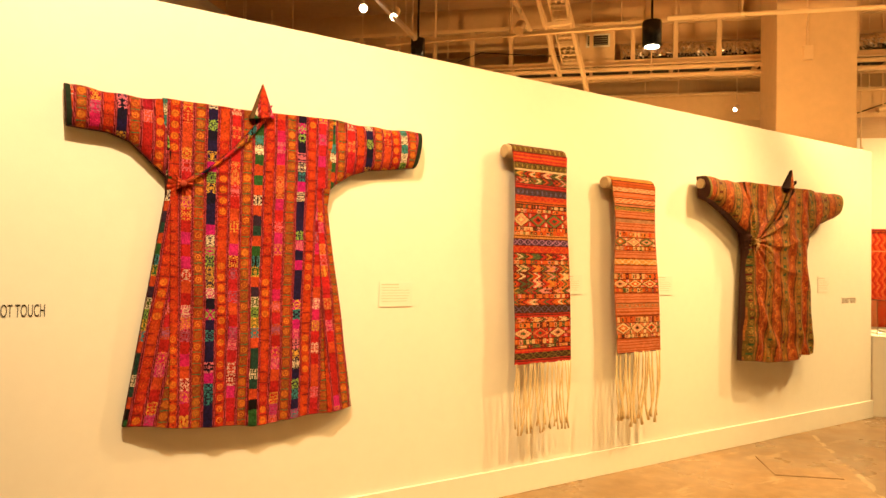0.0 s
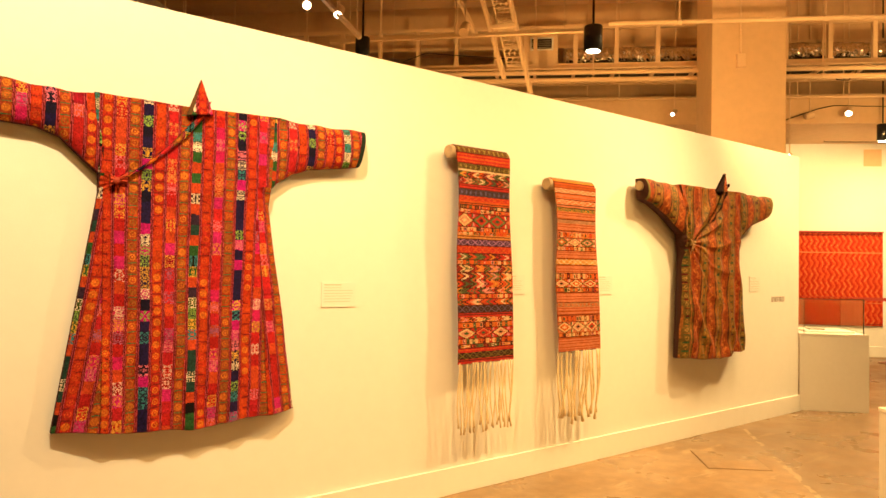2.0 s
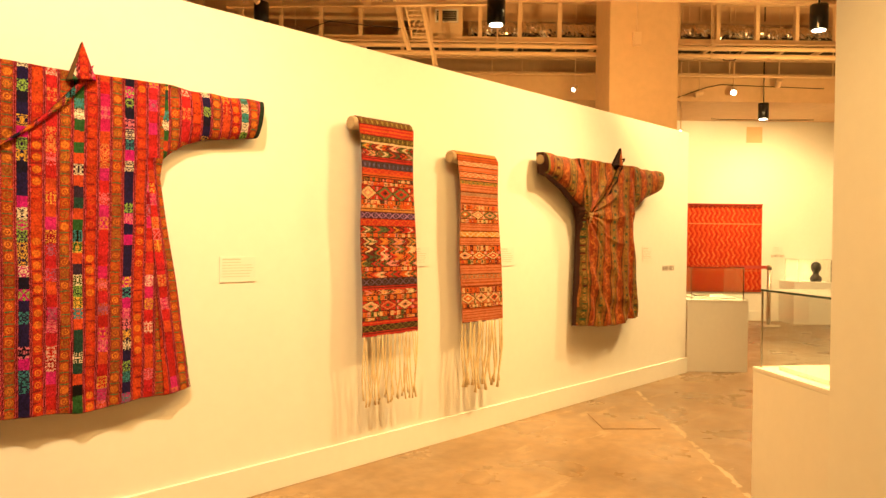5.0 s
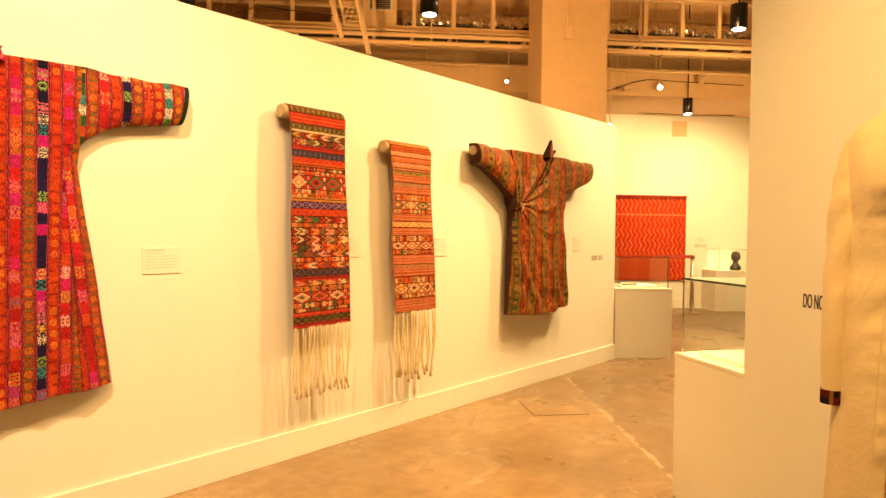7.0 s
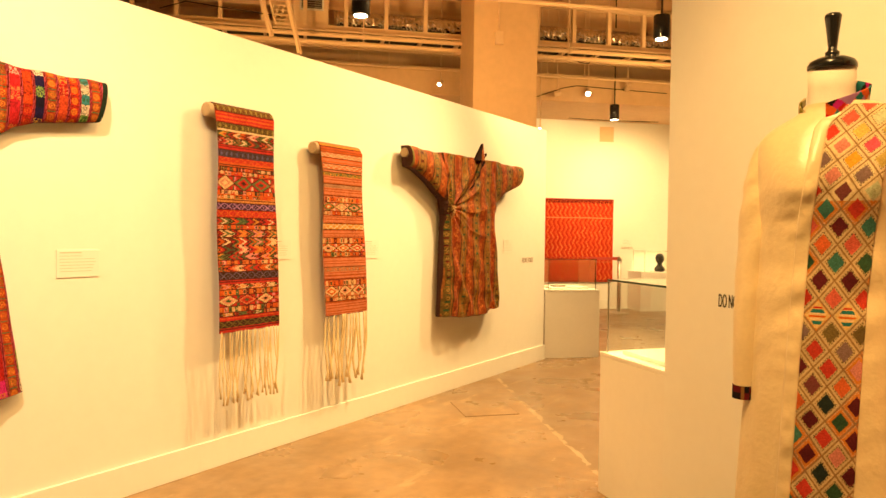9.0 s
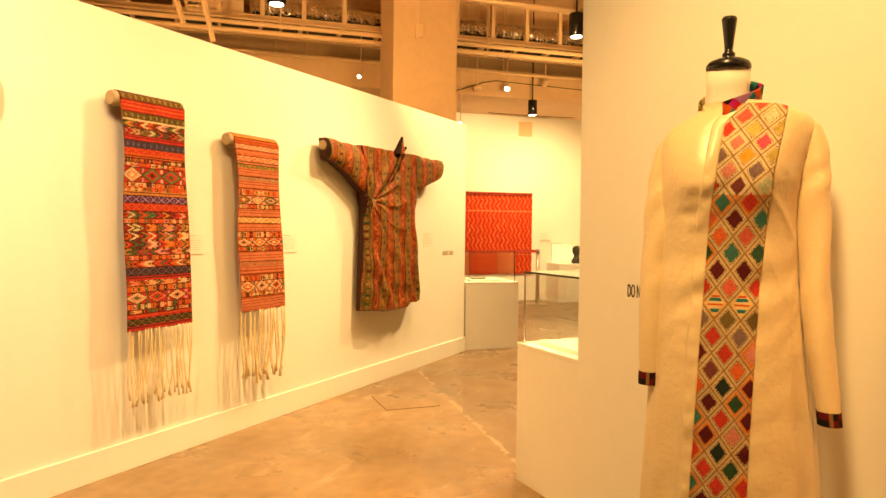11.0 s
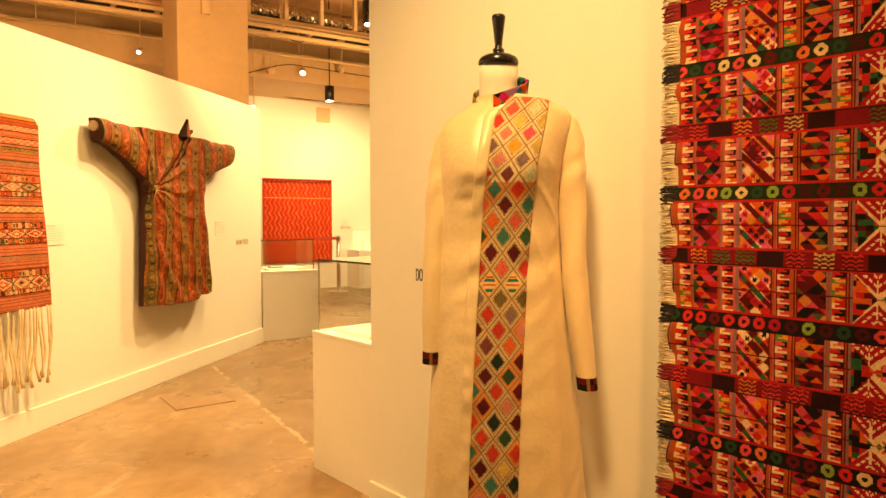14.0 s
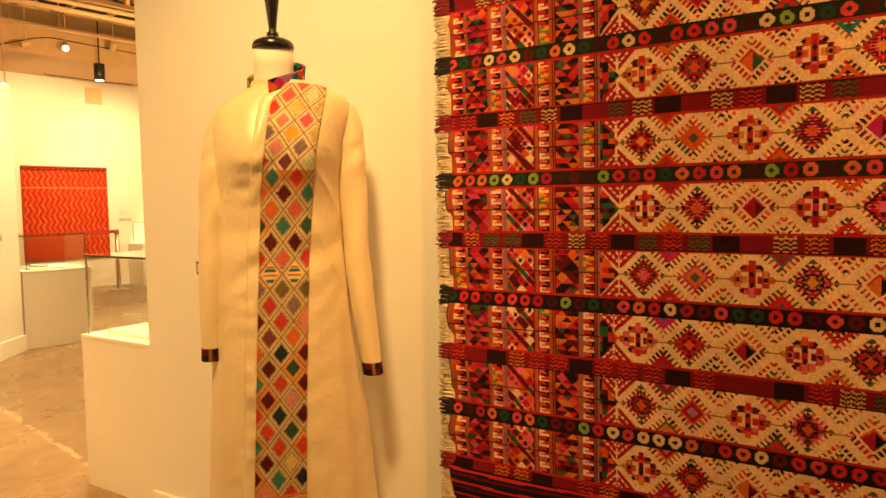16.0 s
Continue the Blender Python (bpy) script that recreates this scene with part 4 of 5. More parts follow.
def scarf(name, weave, xs, zt, zb, threads, fringe, thick, wave, label):
    root = thing(name, (sum(xs[:2]) / 2, WALL_Y, zb), 0, label, "scarf", "scarves on the wall")
    off = -Vector(root.location)
    r = 0.038
    yc = WALL_Y - 0.058
    bm = tube([Vector((x, yc, zt - r)) + off for x in (xs[0] - 0.028, xs[0] - 0.022, xs[1] + 0.012)], [r * 0.9, r * 0.97, r * 0.97], None, 24)
    part("roller", bm, WOODEND, root, "wooden roller with a pale end")
    over = math.pi * r
    length = over + zt - r - zb

    def place(u, v, lift=0.0):
        d = v * length
        a = np.clip(d / r, 0, math.pi) - 0.35
        hang = np.clip(d - over, 0, None)
        rr = r + 0.004 - lift
        wob = 0.008 * np.sin(hang * 7 + u * 2) + 0.012 * np.sin(hang * 2.2) + 0.004 * np.sin(u * 14 + hang * 5)
        y = np.where(d < over, yc + rr * np.cos(a + 0.35), yc - rr - wob)
        z = np.where(d < over, zt - r + rr * np.sin(a + 0.35), zt - r - hang)
        # the cloth comes over the top of the roller from behind
        f = hang / max(length - over, 0.1)
        x = (xs[0] * (1 - f) + xs[2] * f) * (1 - u) + (xs[1] * (1 - f) + xs[3] * f) * u + wave * np.sin(hang * 9 + u * 3)
        return np.stack([x, y, z], 1) + np.array(off)

    def col(u, v, p):
        return weave(u * (xs[1] - xs[0]), np.clip(v * length - over * 0.45, 0, None), length - over * 0.45)
    cloth_part("cloth", sheet(name + "_cloth", 96, int(length / 0.0052), place, col, lambda u, v: place(u, v, 0.005)), root)
    rng = random.Random(len(name) + threads)
    for i in range(threads):
        f = (i + 0.5) / threads + rng.uniform(-0.012, 0.012)
        x = xs[2] * (1 - f) + xs[3] * f
        n, pts = 9, []
        end = zb - fringe * rng.uniform(0.88, 1.03)
        sway, ph = thick * rng.uniform(0.4, 2.2), rng.uniform(0, 6)
        dx = rng.uniform(-0.012, 0.012)
        for k in range(n + 1):
            q = k / n
            pts.append(Vector((x + dx * q + sway * math.sin(ph + q * 8) * q, yc - r - 0.012 + 0.01 * math.sin(ph + q * 4), zb + 0.006 - (zb - end) * q)) + off)
        part("fringe_thread", tube(pts, [thick * 0.8] * 3 + [thick * rng.uniform(0.7, 1.2) for _ in range(n - 3)] + [thick * 1.5], None, 6), CORD, root, "", True)
    return root


scarf("patterned_scarf", SCARF_DARK, (2.452, 2.840, 2.483, 2.896), 1.937, 0.735, 26, 0.385, 0.0042, 0.004, "red and black woven scarf with cream fringe on a roller")
scarf("striped_scarf", SCARF_PALE, (3.222, 3.599, 3.274, 3.667), 1.826, 0.752, 15, 0.45, 0.0075, 0.005, "salmon striped woven scarf with long fringe on a roller")

# ---- labels and lettering on the display wall ----


def label_card(x0, x1, z0, z1, at=None, turn=0.0, lines=7):
    ob = thing("wall_label", ((x0 + x1) / 2, WALL_Y, (z0 + z1) / 2), 0, "small white printed label card on the wall", "label", "wall labels")
    if at is not None:
        ob.matrix_world = Matrix.Translation(at) @ Matrix.Rotation(turn, 4, "Z")
    w, h = x1 - x0, z1 - z0
    part("card", box(w, 0.005, h, (0, -0.0025, -h / 2), 0.0006), CARD, ob)
    bm = bmesh.new()
    rng = random.Random(int(x0 * 100))
    for i in range(lines):
        z = h / 2 - h * (0.12 + 0.78 * i / lines)
        ww = w * (0.5 if i in (0, 1) else rng.uniform(0.72, 0.86))
        box(ww, 0.0008, h * (0.045 if i == 0 else 0.02), (-w * 0.43 + ww / 2, -0.0056, z), 0, bm)
    part("print", bm, GREYINK, ob, "lines of small grey print")
    return ob


for x0, x1, z0, z1 in ((1.702, 1.893, 1.057, 1.179), (2.90, 3.078, 1.108, 1.226), (3.735, 3.91, 1.097, 1.225), (5.715, 5.89, 1.10, 1.228)):
    label_card(x0, x1, z0, z1)


def lettering(words, x, z, size, at=None, turn=0.0, width=0.2, ink=None):
    ob = thing("wall_lettering", (x, WALL_Y - 0.001, z), 0, "dark lettering reading DO NOT TOUCH", "lettering", "touch warnings")
    if at is not None:
        ob.matrix_world = Matrix.Translation(at) @ Matrix.Rotation(turn, 4, "Z")
    me = text_mesh(words, size)
    xs = [v.co.x for v in me.vertices]
    me.transform(Matrix.Rotation(math.radians(90), 4, "X") @ Matrix.Diagonal((width / (max(xs) - min(xs)), 1, 1, 1)))
    me.materials.clear()
    me.materials.append(ink or INK)
    part("letters", me, None, ob)
    return ob


lettering("DO NOT TOUCH", 0.168, 1.067, 0.068, width=0.214)
lettering("DO NOT TOUCH", 6.21, 1.026, 0.066, width=0.225, ink=material("worn_ink", (0.30, 0.21, 0.14), 0.7))

# ---- the large weaving on the partition ----
B_ROT = math.atan2(-E.y, -E.x)


def stitched(style, m, n, du, dz, key):
    """Colours of a brocaded figure: style 0 dashes round a split centre, 1 stepped star, 2 cross of boxes, 3 rings, 4 knots, 5 and 6 chevrons of dashes. m and n count stitches from its middle along and across the slope."""
    c = np.tile(np.array(CREAM), (len(m), 1)).astype(float)
    bright = [RED, ORANGE, CRIMSON, (0.60, 0.16, 0.02), MAGENTA, RED]
    deep = [INKY, MAROON, MAROON, GREEN, INKY]
    one, two, three = pick(bright, rnd(key, 1, 2)), pick(deep, rnd(key, 2, 2)), pick(bright + [GREEN, TEAL], rnd(key, 3, 2))
    side = (dz > 0) * 3 + (du > 0)
    beat = np.mod(np.floor((np.abs(du) - np.abs(dz)) / 0.0078 + 0.5 * (m > 4)), 2) == 0
    mixed = pick([INKY, RED, MAROON, ORANGE, CRIMSON, INKY, PINK, GREEN, RED], rnd(np.floor((np.abs(du) - np.abs(dz)) / 0.0156), key + side, 5))
    k = style == 0
    put(c, k & (m <= 3), one)
    put(c, k & (m <= 3) & (du > 0.003), two)
    put(c, k & (m == 3) & (dz > 0), three)
    put(c, k & (m >= 5) & (m <= 7) & beat, mixed)
    k = style == 1
    put(c, k & (m <= 7) & ~((m >= 6) & beat), pick([MAROON, RED, INKY, CRIMSON, MAROON, PINK, RED, INKY, (0.05, 0.10, 0.02), CRIMSON], rnd(np.abs(n), m, key)))
    put(c, k & (m <= 1), pick([PINK, GOLD, ORANGE], rnd(key, 4, 4)))
    put(c, k & (m == 7) & (np.abs(n) >= 6), GREEN)
    k = style == 2
    bar = ((np.abs(du) < 0.0215) & (np.abs(np.abs(dz) - 0.024) < 0.0080)) | ((np.abs(np.abs(du) - 0.029) < 0.0185) & (np.abs(dz) < 0.0080)) | ((np.abs(du) < 0.0070) & (np.abs(dz) < 0.041)) | ((np.abs(np.abs(du) - 0.029) < 0.0070) & (np.abs(dz) < 0.019))
    box_i, box_j = np.floor(du / 0.0140 + 0.5), np.floor(dz / 0.0155 + 0.5)
    put(c, k & bar, pick([ORANGE, RED, PINK, RED, (0.62, 0.22, 0.04), CRIMSON, MAROON], rnd(box_i, box_j, key)))
    put(c, k & bar & (np.abs(du - box_i * 0.0140) > 0.0052), RUST)
    put(c, k & (np.hypot(du, np.abs(dz) - 0.0115) < 0.0052), INKY)
    put(c, k & (np.hypot(np.abs(du) - 0.029, dz) < 0.0052), INKY)
    put(c, k & (np.hypot(np.abs(du) - 0.020, np.abs(dz) - 0.026) < 0.0050) & (side != 1), INKY)
    k = style == 3
    put(c, k & (m <= 7) & (m >= 5) & beat, mixed)
    put(c, k & (m <= 4), three)
    put(c, k & (m <= 3), one)
    put(c, k & (m <= 1), pick([TEAL, GREEN, LILAC, (0.10, 0.07, 0.06)], rnd(key, 6, 2)))
    k = style == 4
    put(c, k & (m <= 7) & (m >= 1), CRIMSON)
    put(c, k & ((np.mod(m, 3) == 2) & (np.mod(n, 3) != 0) | (np.abs(du) < 0.0025) & (m > 2)), CREAM)
    k = (style == 5) | (style == 6)
    put(c, k & (m >= 2) & (m <= 7) & (np.mod(m, 3) != 1) & beat, np.where((m < 5)[:, None], two, mixed))
    put(c, k & (m <= 1), np.where((style == 5)[:, None], np.array(GOLD), np.array(CRIMSON)))
    put(c, (style == 6) & ((m == 3) | (m == 4)), pick([ORANGE, (0.05, 0.12, 0.03), TEAL, RED], rnd(key, 8, 2)))
    return c


def big_weave(a, z):
    """a: metres from its fringed edge; z: height."""
    P = 0.313
    k2 = np.floor((z - 0.701 + P / 4) / (P / 2))          # even: dark bands, odd: red bands
    d = z - 0.701 - k2 * P / 2
    row = np.floor((z - 0.701) / (P / 2))                  # the panel above each band
    zc = z - (0.701 + (row + 0.5) * P / 2)                 # from the panel's middle
    panel = np.abs(zc) < 0.056
    # cream ground with a lattice of stitched diamonds
    p, hz, e = 0.118, 0.0600, 0.0063
    x0 = 0.530 + 0.022 * (rnd(row, 1, 5) - 0.5)
    kx = np.floor((a - x0) / p + 0.5)
    u = a - x0 - kx * p
    D = np.abs(u) / (p / 2) + np.abs(zc) / hz
    half = D > 1.0
    du = np.where(half, u - np.sign(u) * p / 2, u)
    dz = np.where(half, zc - np.sign(zc) * hz, zc)
    R = np.where(half, 2 - D, D)
    at = np.where(half, 2 * kx + np.sign(u), 2 * kx) + 40
    m, n = np.floor((np.abs(du) + np.abs(dz)) / e), np.floor((np.abs(du) - np.abs(dz)) / e)
    turn = np.floor(at / 2) + np.mod(row, 2) * 2
    style = np.where(half, np.where(at < 40, 4, pick([6, 5, 3, 6, 5], rnd(turn, 0, 3))), pick([0, 2, 1, 3, 2, 1], np.mod(turn, 6) / 6 + 0.01))
    c = stitched(style, m, n, du, dz, at * 3 + row * 1.7 + (zc > 0) * half * 0.3)
    put(c, R > 0.85, CREAM)
    put(c, (np.abs(zc) < 0.0016) & (R > 0.55), (0.30, 0.13, 0.06))
    left = (a < 0.478) & (a - 0.430 + np.abs(zc) * 0.85 < 0.046)
    put(c, left, pick([RED, INKY, GREEN, ORANGE, MAROON, INKY], rnd(np.floor(a / 0.0145), np.floor(zc / 0.0125) + 9 * row, 4)))
    # the figured columns beside the fringe
    cols = [(0.0, 0.022, "line"), (0.022, 0.050, "key"), (0.050, 0.061, "line"), (0.061, 0.123, "dark"), (0.123, 0.135, "line"), (0.135, 0.163, "key"), (0.163, 0.177, "line"), (0.177, 0.255, "figure"),
            (0.255, 0.269, "line"), (0.269, 0.297, "key"), (0.297, 0.314, "line"), (0.314, 0.375, "red"), (0.375, 0.387, "line"), (0.387, 0.415, "key"), (0.415, 0.430, "line")]
    for i, (lo, hi, what) in enumerate(cols):
        s = (a >= lo) & (a < hi)
        x = a - (lo + hi) / 2
        if what == "line":
            put(c, s, pick([RUST, MAROON, (0.50, 0.10, 0.10), (0.24, 0.12, 0.12), RUST], rnd(np.floor(a / 0.0035), i, 1)))
        elif what == "key":
            q, b = np.mod(np.floor(zc / 0.0047) + 3 * row, 6), np.floor((x + 0.014) / 0.007)
            part_of = rnd(np.floor((zc + 0.001 * i) / 0.052), row, i + 3)
            put(c, s, pick([RED, (0.55, 0.06, 0.06), RED, (0.60, 0.10, 0.02), (0.58, 0.10, 0.10), GOLD], part_of))
            pale = (q == 0) | ((q == 1) & (b == 0)) | ((q == 2) & (b <= 1))
            ink = ((q == 3) & (b >= 1)) | ((q == 4) & (b == 3)) | ((q == 5) & (b >= 2))
            put(c, s & pale, pick([CREAM, CREAM, CREAM, CREAM, CREAM, (0.10, 0.20, 0.04)], part_of))
            put(c, s & ink, pick([INKY, INKY, INKY, MAROON, INKY, RED], part_of))
        else:
            w = 0.026 if what == "figure" else 0.029
            f1, f2 = (x + zc + 1) / w, (x - zc + 1) / w
            i1, i2 = np.floor(f1), np.floor(f2)
            e1, e2 = f1 - i1, f2 - i2
            pal = dict(dark=[MAROON, RED, CRIMSON, INKY, MAROON, (0.02, 0.07, 0.02), INKY, (0.52, 0.04, 0.10), ORANGE, CRIMSON], red=[RED, INKY, CRIMSON, MAROON, (0.52, 0.05, 0.08), ORANGE, MAROON, (0.06, 0.08, 0.03), INKY, (0.55, 0.18, 0.03)], figure=[ORANGE, CREAM, RED, PINK, (0.62, 0.20, 0.03), MAROON])[what]
            put(c, s, pick(pal, rnd(i1 + 0.37 * (e1 > e2) * (what != "figure"), i2 + 13 * row, i)))
            if what == "figure":
                cross = ((np.abs(e1 - 0.5) < 0.14) & (np.abs(e2 - 0.5) < 0.36)) | ((np.abs(e2 - 0.5) < 0.14) & (np.abs(e1 - 0.5) < 0.36))
                put(c, s & cross & (rnd(i1, i2 + 7 * row, 9) > 0.4), np.where((rnd(i1, i2 + 7 * row, 6) > 0.5)[:, None], INKY, CRIMSON))
                put(c, s & (np.mod(i1 + 2 * row, 3) == 0) & (np.abs(e1 - 0.5) < 0.32), pick([MAROON, MAROON, GREEN], rnd(i2, row, 7)))
    put(c, (a < 0.43) & (np.abs(zc) < 0.0016), MAROON)
    # bands
    isb = ~panel
    dark = np.mod(k2, 2) == 0
    ground_dark = np.where((z > 1.12)[:, None], np.array((0.013, 0.018, 0.005)), np.array(INKY))
    put(c, isb & dark, ground_dark)
    blk = np.floor((a - 0.387) / 0.0585 + 0.5 + 0.11 * k2)
    f = (a - 0.387) / 0.0585 + 0.5 + 0.11 * k2 - blk - 0.5
    deep = np.mod(blk + k2, 4) == 1
    put(c, isb & ~dark, np.where(deep[:, None], np.array((0.020, 0.004, 0.005)), np.array((0.17, 0.006, 0.010))))
    wav = np.abs(np.mod(d + 0.0024 * np.abs(np.mod(a / 0.009, 2) - 1) * 2, 0.0098) - 0.0049) < 0.0019
    tone = pick([(0.50, 0.03, 0.02), (0.60, 0.14, 0.02), (0.50, 0.34, 0.12), (0.48, 0.03, 0.03), (0.06, 0.10, 0.02)], rnd(blk, k2, 6))
    put(c, isb & ~dark & (np.abs(f) < 0.37) & ~deep & (rnd(blk, k2, 8) > 0.25), np.array((0.10, 0.005, 0.008)))
    put(c, isb & ~dark & wav & (np.abs(f) < 0.37) & (np.abs(d) < 0.0175) & (rnd(blk, k2, 8) > 0.25) & ~deep, tone)
    ko = np.floor(a / 0.037 + 0.17 * k2)
    xo = (a / 0.037 + 0.17 * k2 - ko - 0.5) * 0.037
    ro = np.maximum(np.maximum(np.abs(xo), np.abs(d)), (np.abs(xo) + np.abs(d)) * 0.72)
    put(c, isb & dark & (ro < 0.0140), pick([RED, (0.015, 0.045, 0.02), (0.55, 0.05, 0.06), (0.62, 0.46, 0.22), MAROON, (0.58, 0.12, 0.03), (0.20, 0.30, 0.05), (0.05, 0.006, 0.008), RED, CRIMSON], rnd(ko, k2, 3)))
    put(c, isb & dark & (ro < 0.0050), ground_dark)
    edge = (np.abs(d) > 0.0170) & isb
    put(c, edge, np.array(RED) * 0.75)
    put(c, edge & (np.abs(d) > 0.0190) & (np.abs(d) < 0.0205), INKY)
    # plain striped end below
    end = z < 0.535
    s = np.mod(np.floor((z + 0.004 * np.sin(a * 9)) / 0.007), 5)
    put(c, end, np.where((s == 0)[:, None], RED, np.where((s == 3)[:, None], MAROON, INKY)))
    return c * (0.84 + 0.26 * rnd(np.floor(a / 0.0036), np.floor(z / 0.0037), 6))[:, None]


TX_LEFT, TX_W, TX_LOW, TX_TOP = 1.406, 1.36, 0.36, 1.99
weaving = thing("wall_weaving", B_END - E * TX_LEFT, 0, "large red and cream woven hanging with a cream fringe", "textile")
weaving.matrix_world = Matrix.Translation(B_END - E * TX_LEFT) @ Matrix.Rotation(B_ROT, 4, "Z")


def weaving_at(u, v, lift=0.0):
    a, z = u * TX_W, TX_LOW + v * (TX_TOP - TX_LOW)
    y = 0.022 + 0.005 * np.sin(z * 20.07 * 2 + 0.5) * np.exp(-a * 3) + 0.006 * np.sin(a * 5 + z * 2) - lift
    return np.stack([a + 0.006 * np.sin(z * 19) * np.exp(-a * 9) + 0.003 * np.sin(z * 57) * np.exp(-a * 9), y * -1.0, z], 1)


# the face side is -y here
cloth_part("cloth", sheet("weaving_cloth", 450, 520, weaving_at, lambda u, v, p: big_weave(u * TX_W, TX_LOW + v * (TX_TOP - TX_LOW)), lambda u, v: weaving_at(u, v, 0.012)), weaving)
rng = random.Random(5)
for row in range(11):
    zc = 0.701 + (row - 1 - 0.5) * 0.1565
    bm = bmesh.new()
    for k in range(56):
        z = zc - 0.054 + 0.108 * k / 55
        n = rng.uniform(0.022, 0.04)
        tube([(0.012, -0.022, z), (-n * 0.5, -0.024 - rng.uniform(0, 0.006), z + rng.uniform(-0.004, 0.004)), (-n, -0.020 - rng.uniform(0, 0.008), z - rng.uniform(-0.003, 0.006))], [0.0024, 0.0024, 0.0016], bm, 4)
    part("fringe", bm, material("pale_fringe", (0.62, 0.50, 0.32), 0.9, 0, 0.15, 40), weaving, "pale cotton fringe", True)
    zc = 0.701 + (row - 1) * 0.1565
    bm = bmesh.new()
    for k in range(18):
        z = zc - 0.021 + 0.042 * k / 17
        n = rng.uniform(0.026, 0.04)
        tube([(0.012, -0.023, z), (-n * 0.5, -0.028, z + rng.uniform(-0.004, 0.004)), (-n, -0.022 - rng.uniform(0, 0.008), z - rng.uniform(-0.003, 0.008))], [0.0030, 0.0030, 0.0018], bm, 4)
    dark = (row - 1) % 2 == 0
    part("tassel", bm, material("dark_tassel" if dark else "red_tassel", INKY if dark else (0.20, 0.006, 0.012), 0.9, 0, 0.2, 40), weaving, "dark tassel" if dark else "crimson tassel", True)

lettering("DO NOT TOUCH", 0, 0, 0.068, at=on_b(0.412, 1.043, 0.001), turn=B_ROT, width=0.215)

# ---- coat on a dress form ----
FORM_AT, FORM_TURN = Vector((2.103, 0.259, 0)), -83.0
bm = lathe([(0.17, 0.0), (0.17, 0.015), (0.15, 0.03), (0.02, 0.045), (0.017, 0.06), (0.017, 0.60)], None, 28, 1)
lathe([(0.10, 0.58), (0.155, 0.75), (0.15, 0.95), (0.115, 1.18), (0.135, 1.36), (0.12, 1.48), (0.075, 1.54), (0.055, 1.585), (0.052, 1.64), (0.054, 1.692)], bm, 32, 0, squash=0.86)
lathe([(0.054, 1.688), (0.0555, 1.692), (0.0555, 1.700), (0.050, 1.709), (0.036, 1.716), (0.020, 1.719), (0.014, 1.721), (0.016, 1.726), (0.016, 1.732), (0.0105, 1.736), (0.0105, 1.745), (0.013, 1.77), (0.0185, 1.814), (0.0195, 1.821), (0.016, 1.826), (0.004, 1.824)], bm, 32, 1)
me = mesh_of(bm, "dress_form", [LINEN, BLACK], True)
form = new("dress_form", me)
form.matrix_world = pose(*FORM_AT, 0, 0, FORM_TURN)
tagged(form, "linen dress form with a black lacquered neck cap and handle", "mannequin")

coat = thing("silk_coat", FORM_AT + Vector((0, 0, 0.30)), FORM_TURN, "long cream silk coat with a patchwork front on a dress form", "coat")
CZ = 0.30
# its two sides seen from the front, metres from the stand at each height, and its half depth
LEFT_Z = [0.30, 0.452, 0.666, 0.905, 1.126, 1.22, 1.307, 1.39, 1.47, 1.51, 1.54, 1.56, 1.58, 1.60]
LEFT_X = [-0.214, -0.207, -0.195, -0.182, -0.172, -0.165, -0.160, -0.165, -0.168, -0.163, -0.140, -0.109, -0.071, -0.058]
RIGHT_Z = [0.30, 0.42, 0.56, 0.726, 0.858, 0.956, 1.086, 1.215, 1.30, 1.37, 1.45, 1.52, 1.55, 1.572, 1.588, 1.60]
RIGHT_X = [0.252, 0.247, 0.236, 0.224, 0.206, 0.194, 0.181, 0.171, 0.168, 0.171, 0.186, 0.206, 0.205, 0.181, 0.142, 0.085]
DEEP_Z = [0.30, 0.47, 0.85, 1.00, 1.12, 1.22, 1.32, 1.41, 1.48, 1.53, 1.56, 1.58, 1.60]
DEEP_Y = [0.175, 0.165, 0.145, 0.130, 0.116, 0.108, 0.114, 0.122, 0.112, 0.092, 0.076, 0.068, 0.062]


def eased(zs, values, reach):
    """The line through the values with its corners rounded off."""
    grid = np.linspace(0.1, 1.8, 680)
    v = np.interp(grid, zs, values)
    n = int(reach / 0.0025)
    kernel = np.hanning(2 * n + 1)
    return np.convolve(np.pad(v, n, mode="edge"), kernel / kernel.sum(), mode="valid")


HZ = np.linspace(0.1, 1.8, 680)
side_l, side_r = eased(LEFT_Z, LEFT_X, 0.022), eased(RIGHT_Z, RIGHT_X, 0.022)
HW, CX, HD = (side_r - side_l) / 2, (side_r + side_l) / 2, eased(DEEP_Z, DEEP_Y, 0.06)
ROUND = 0.93


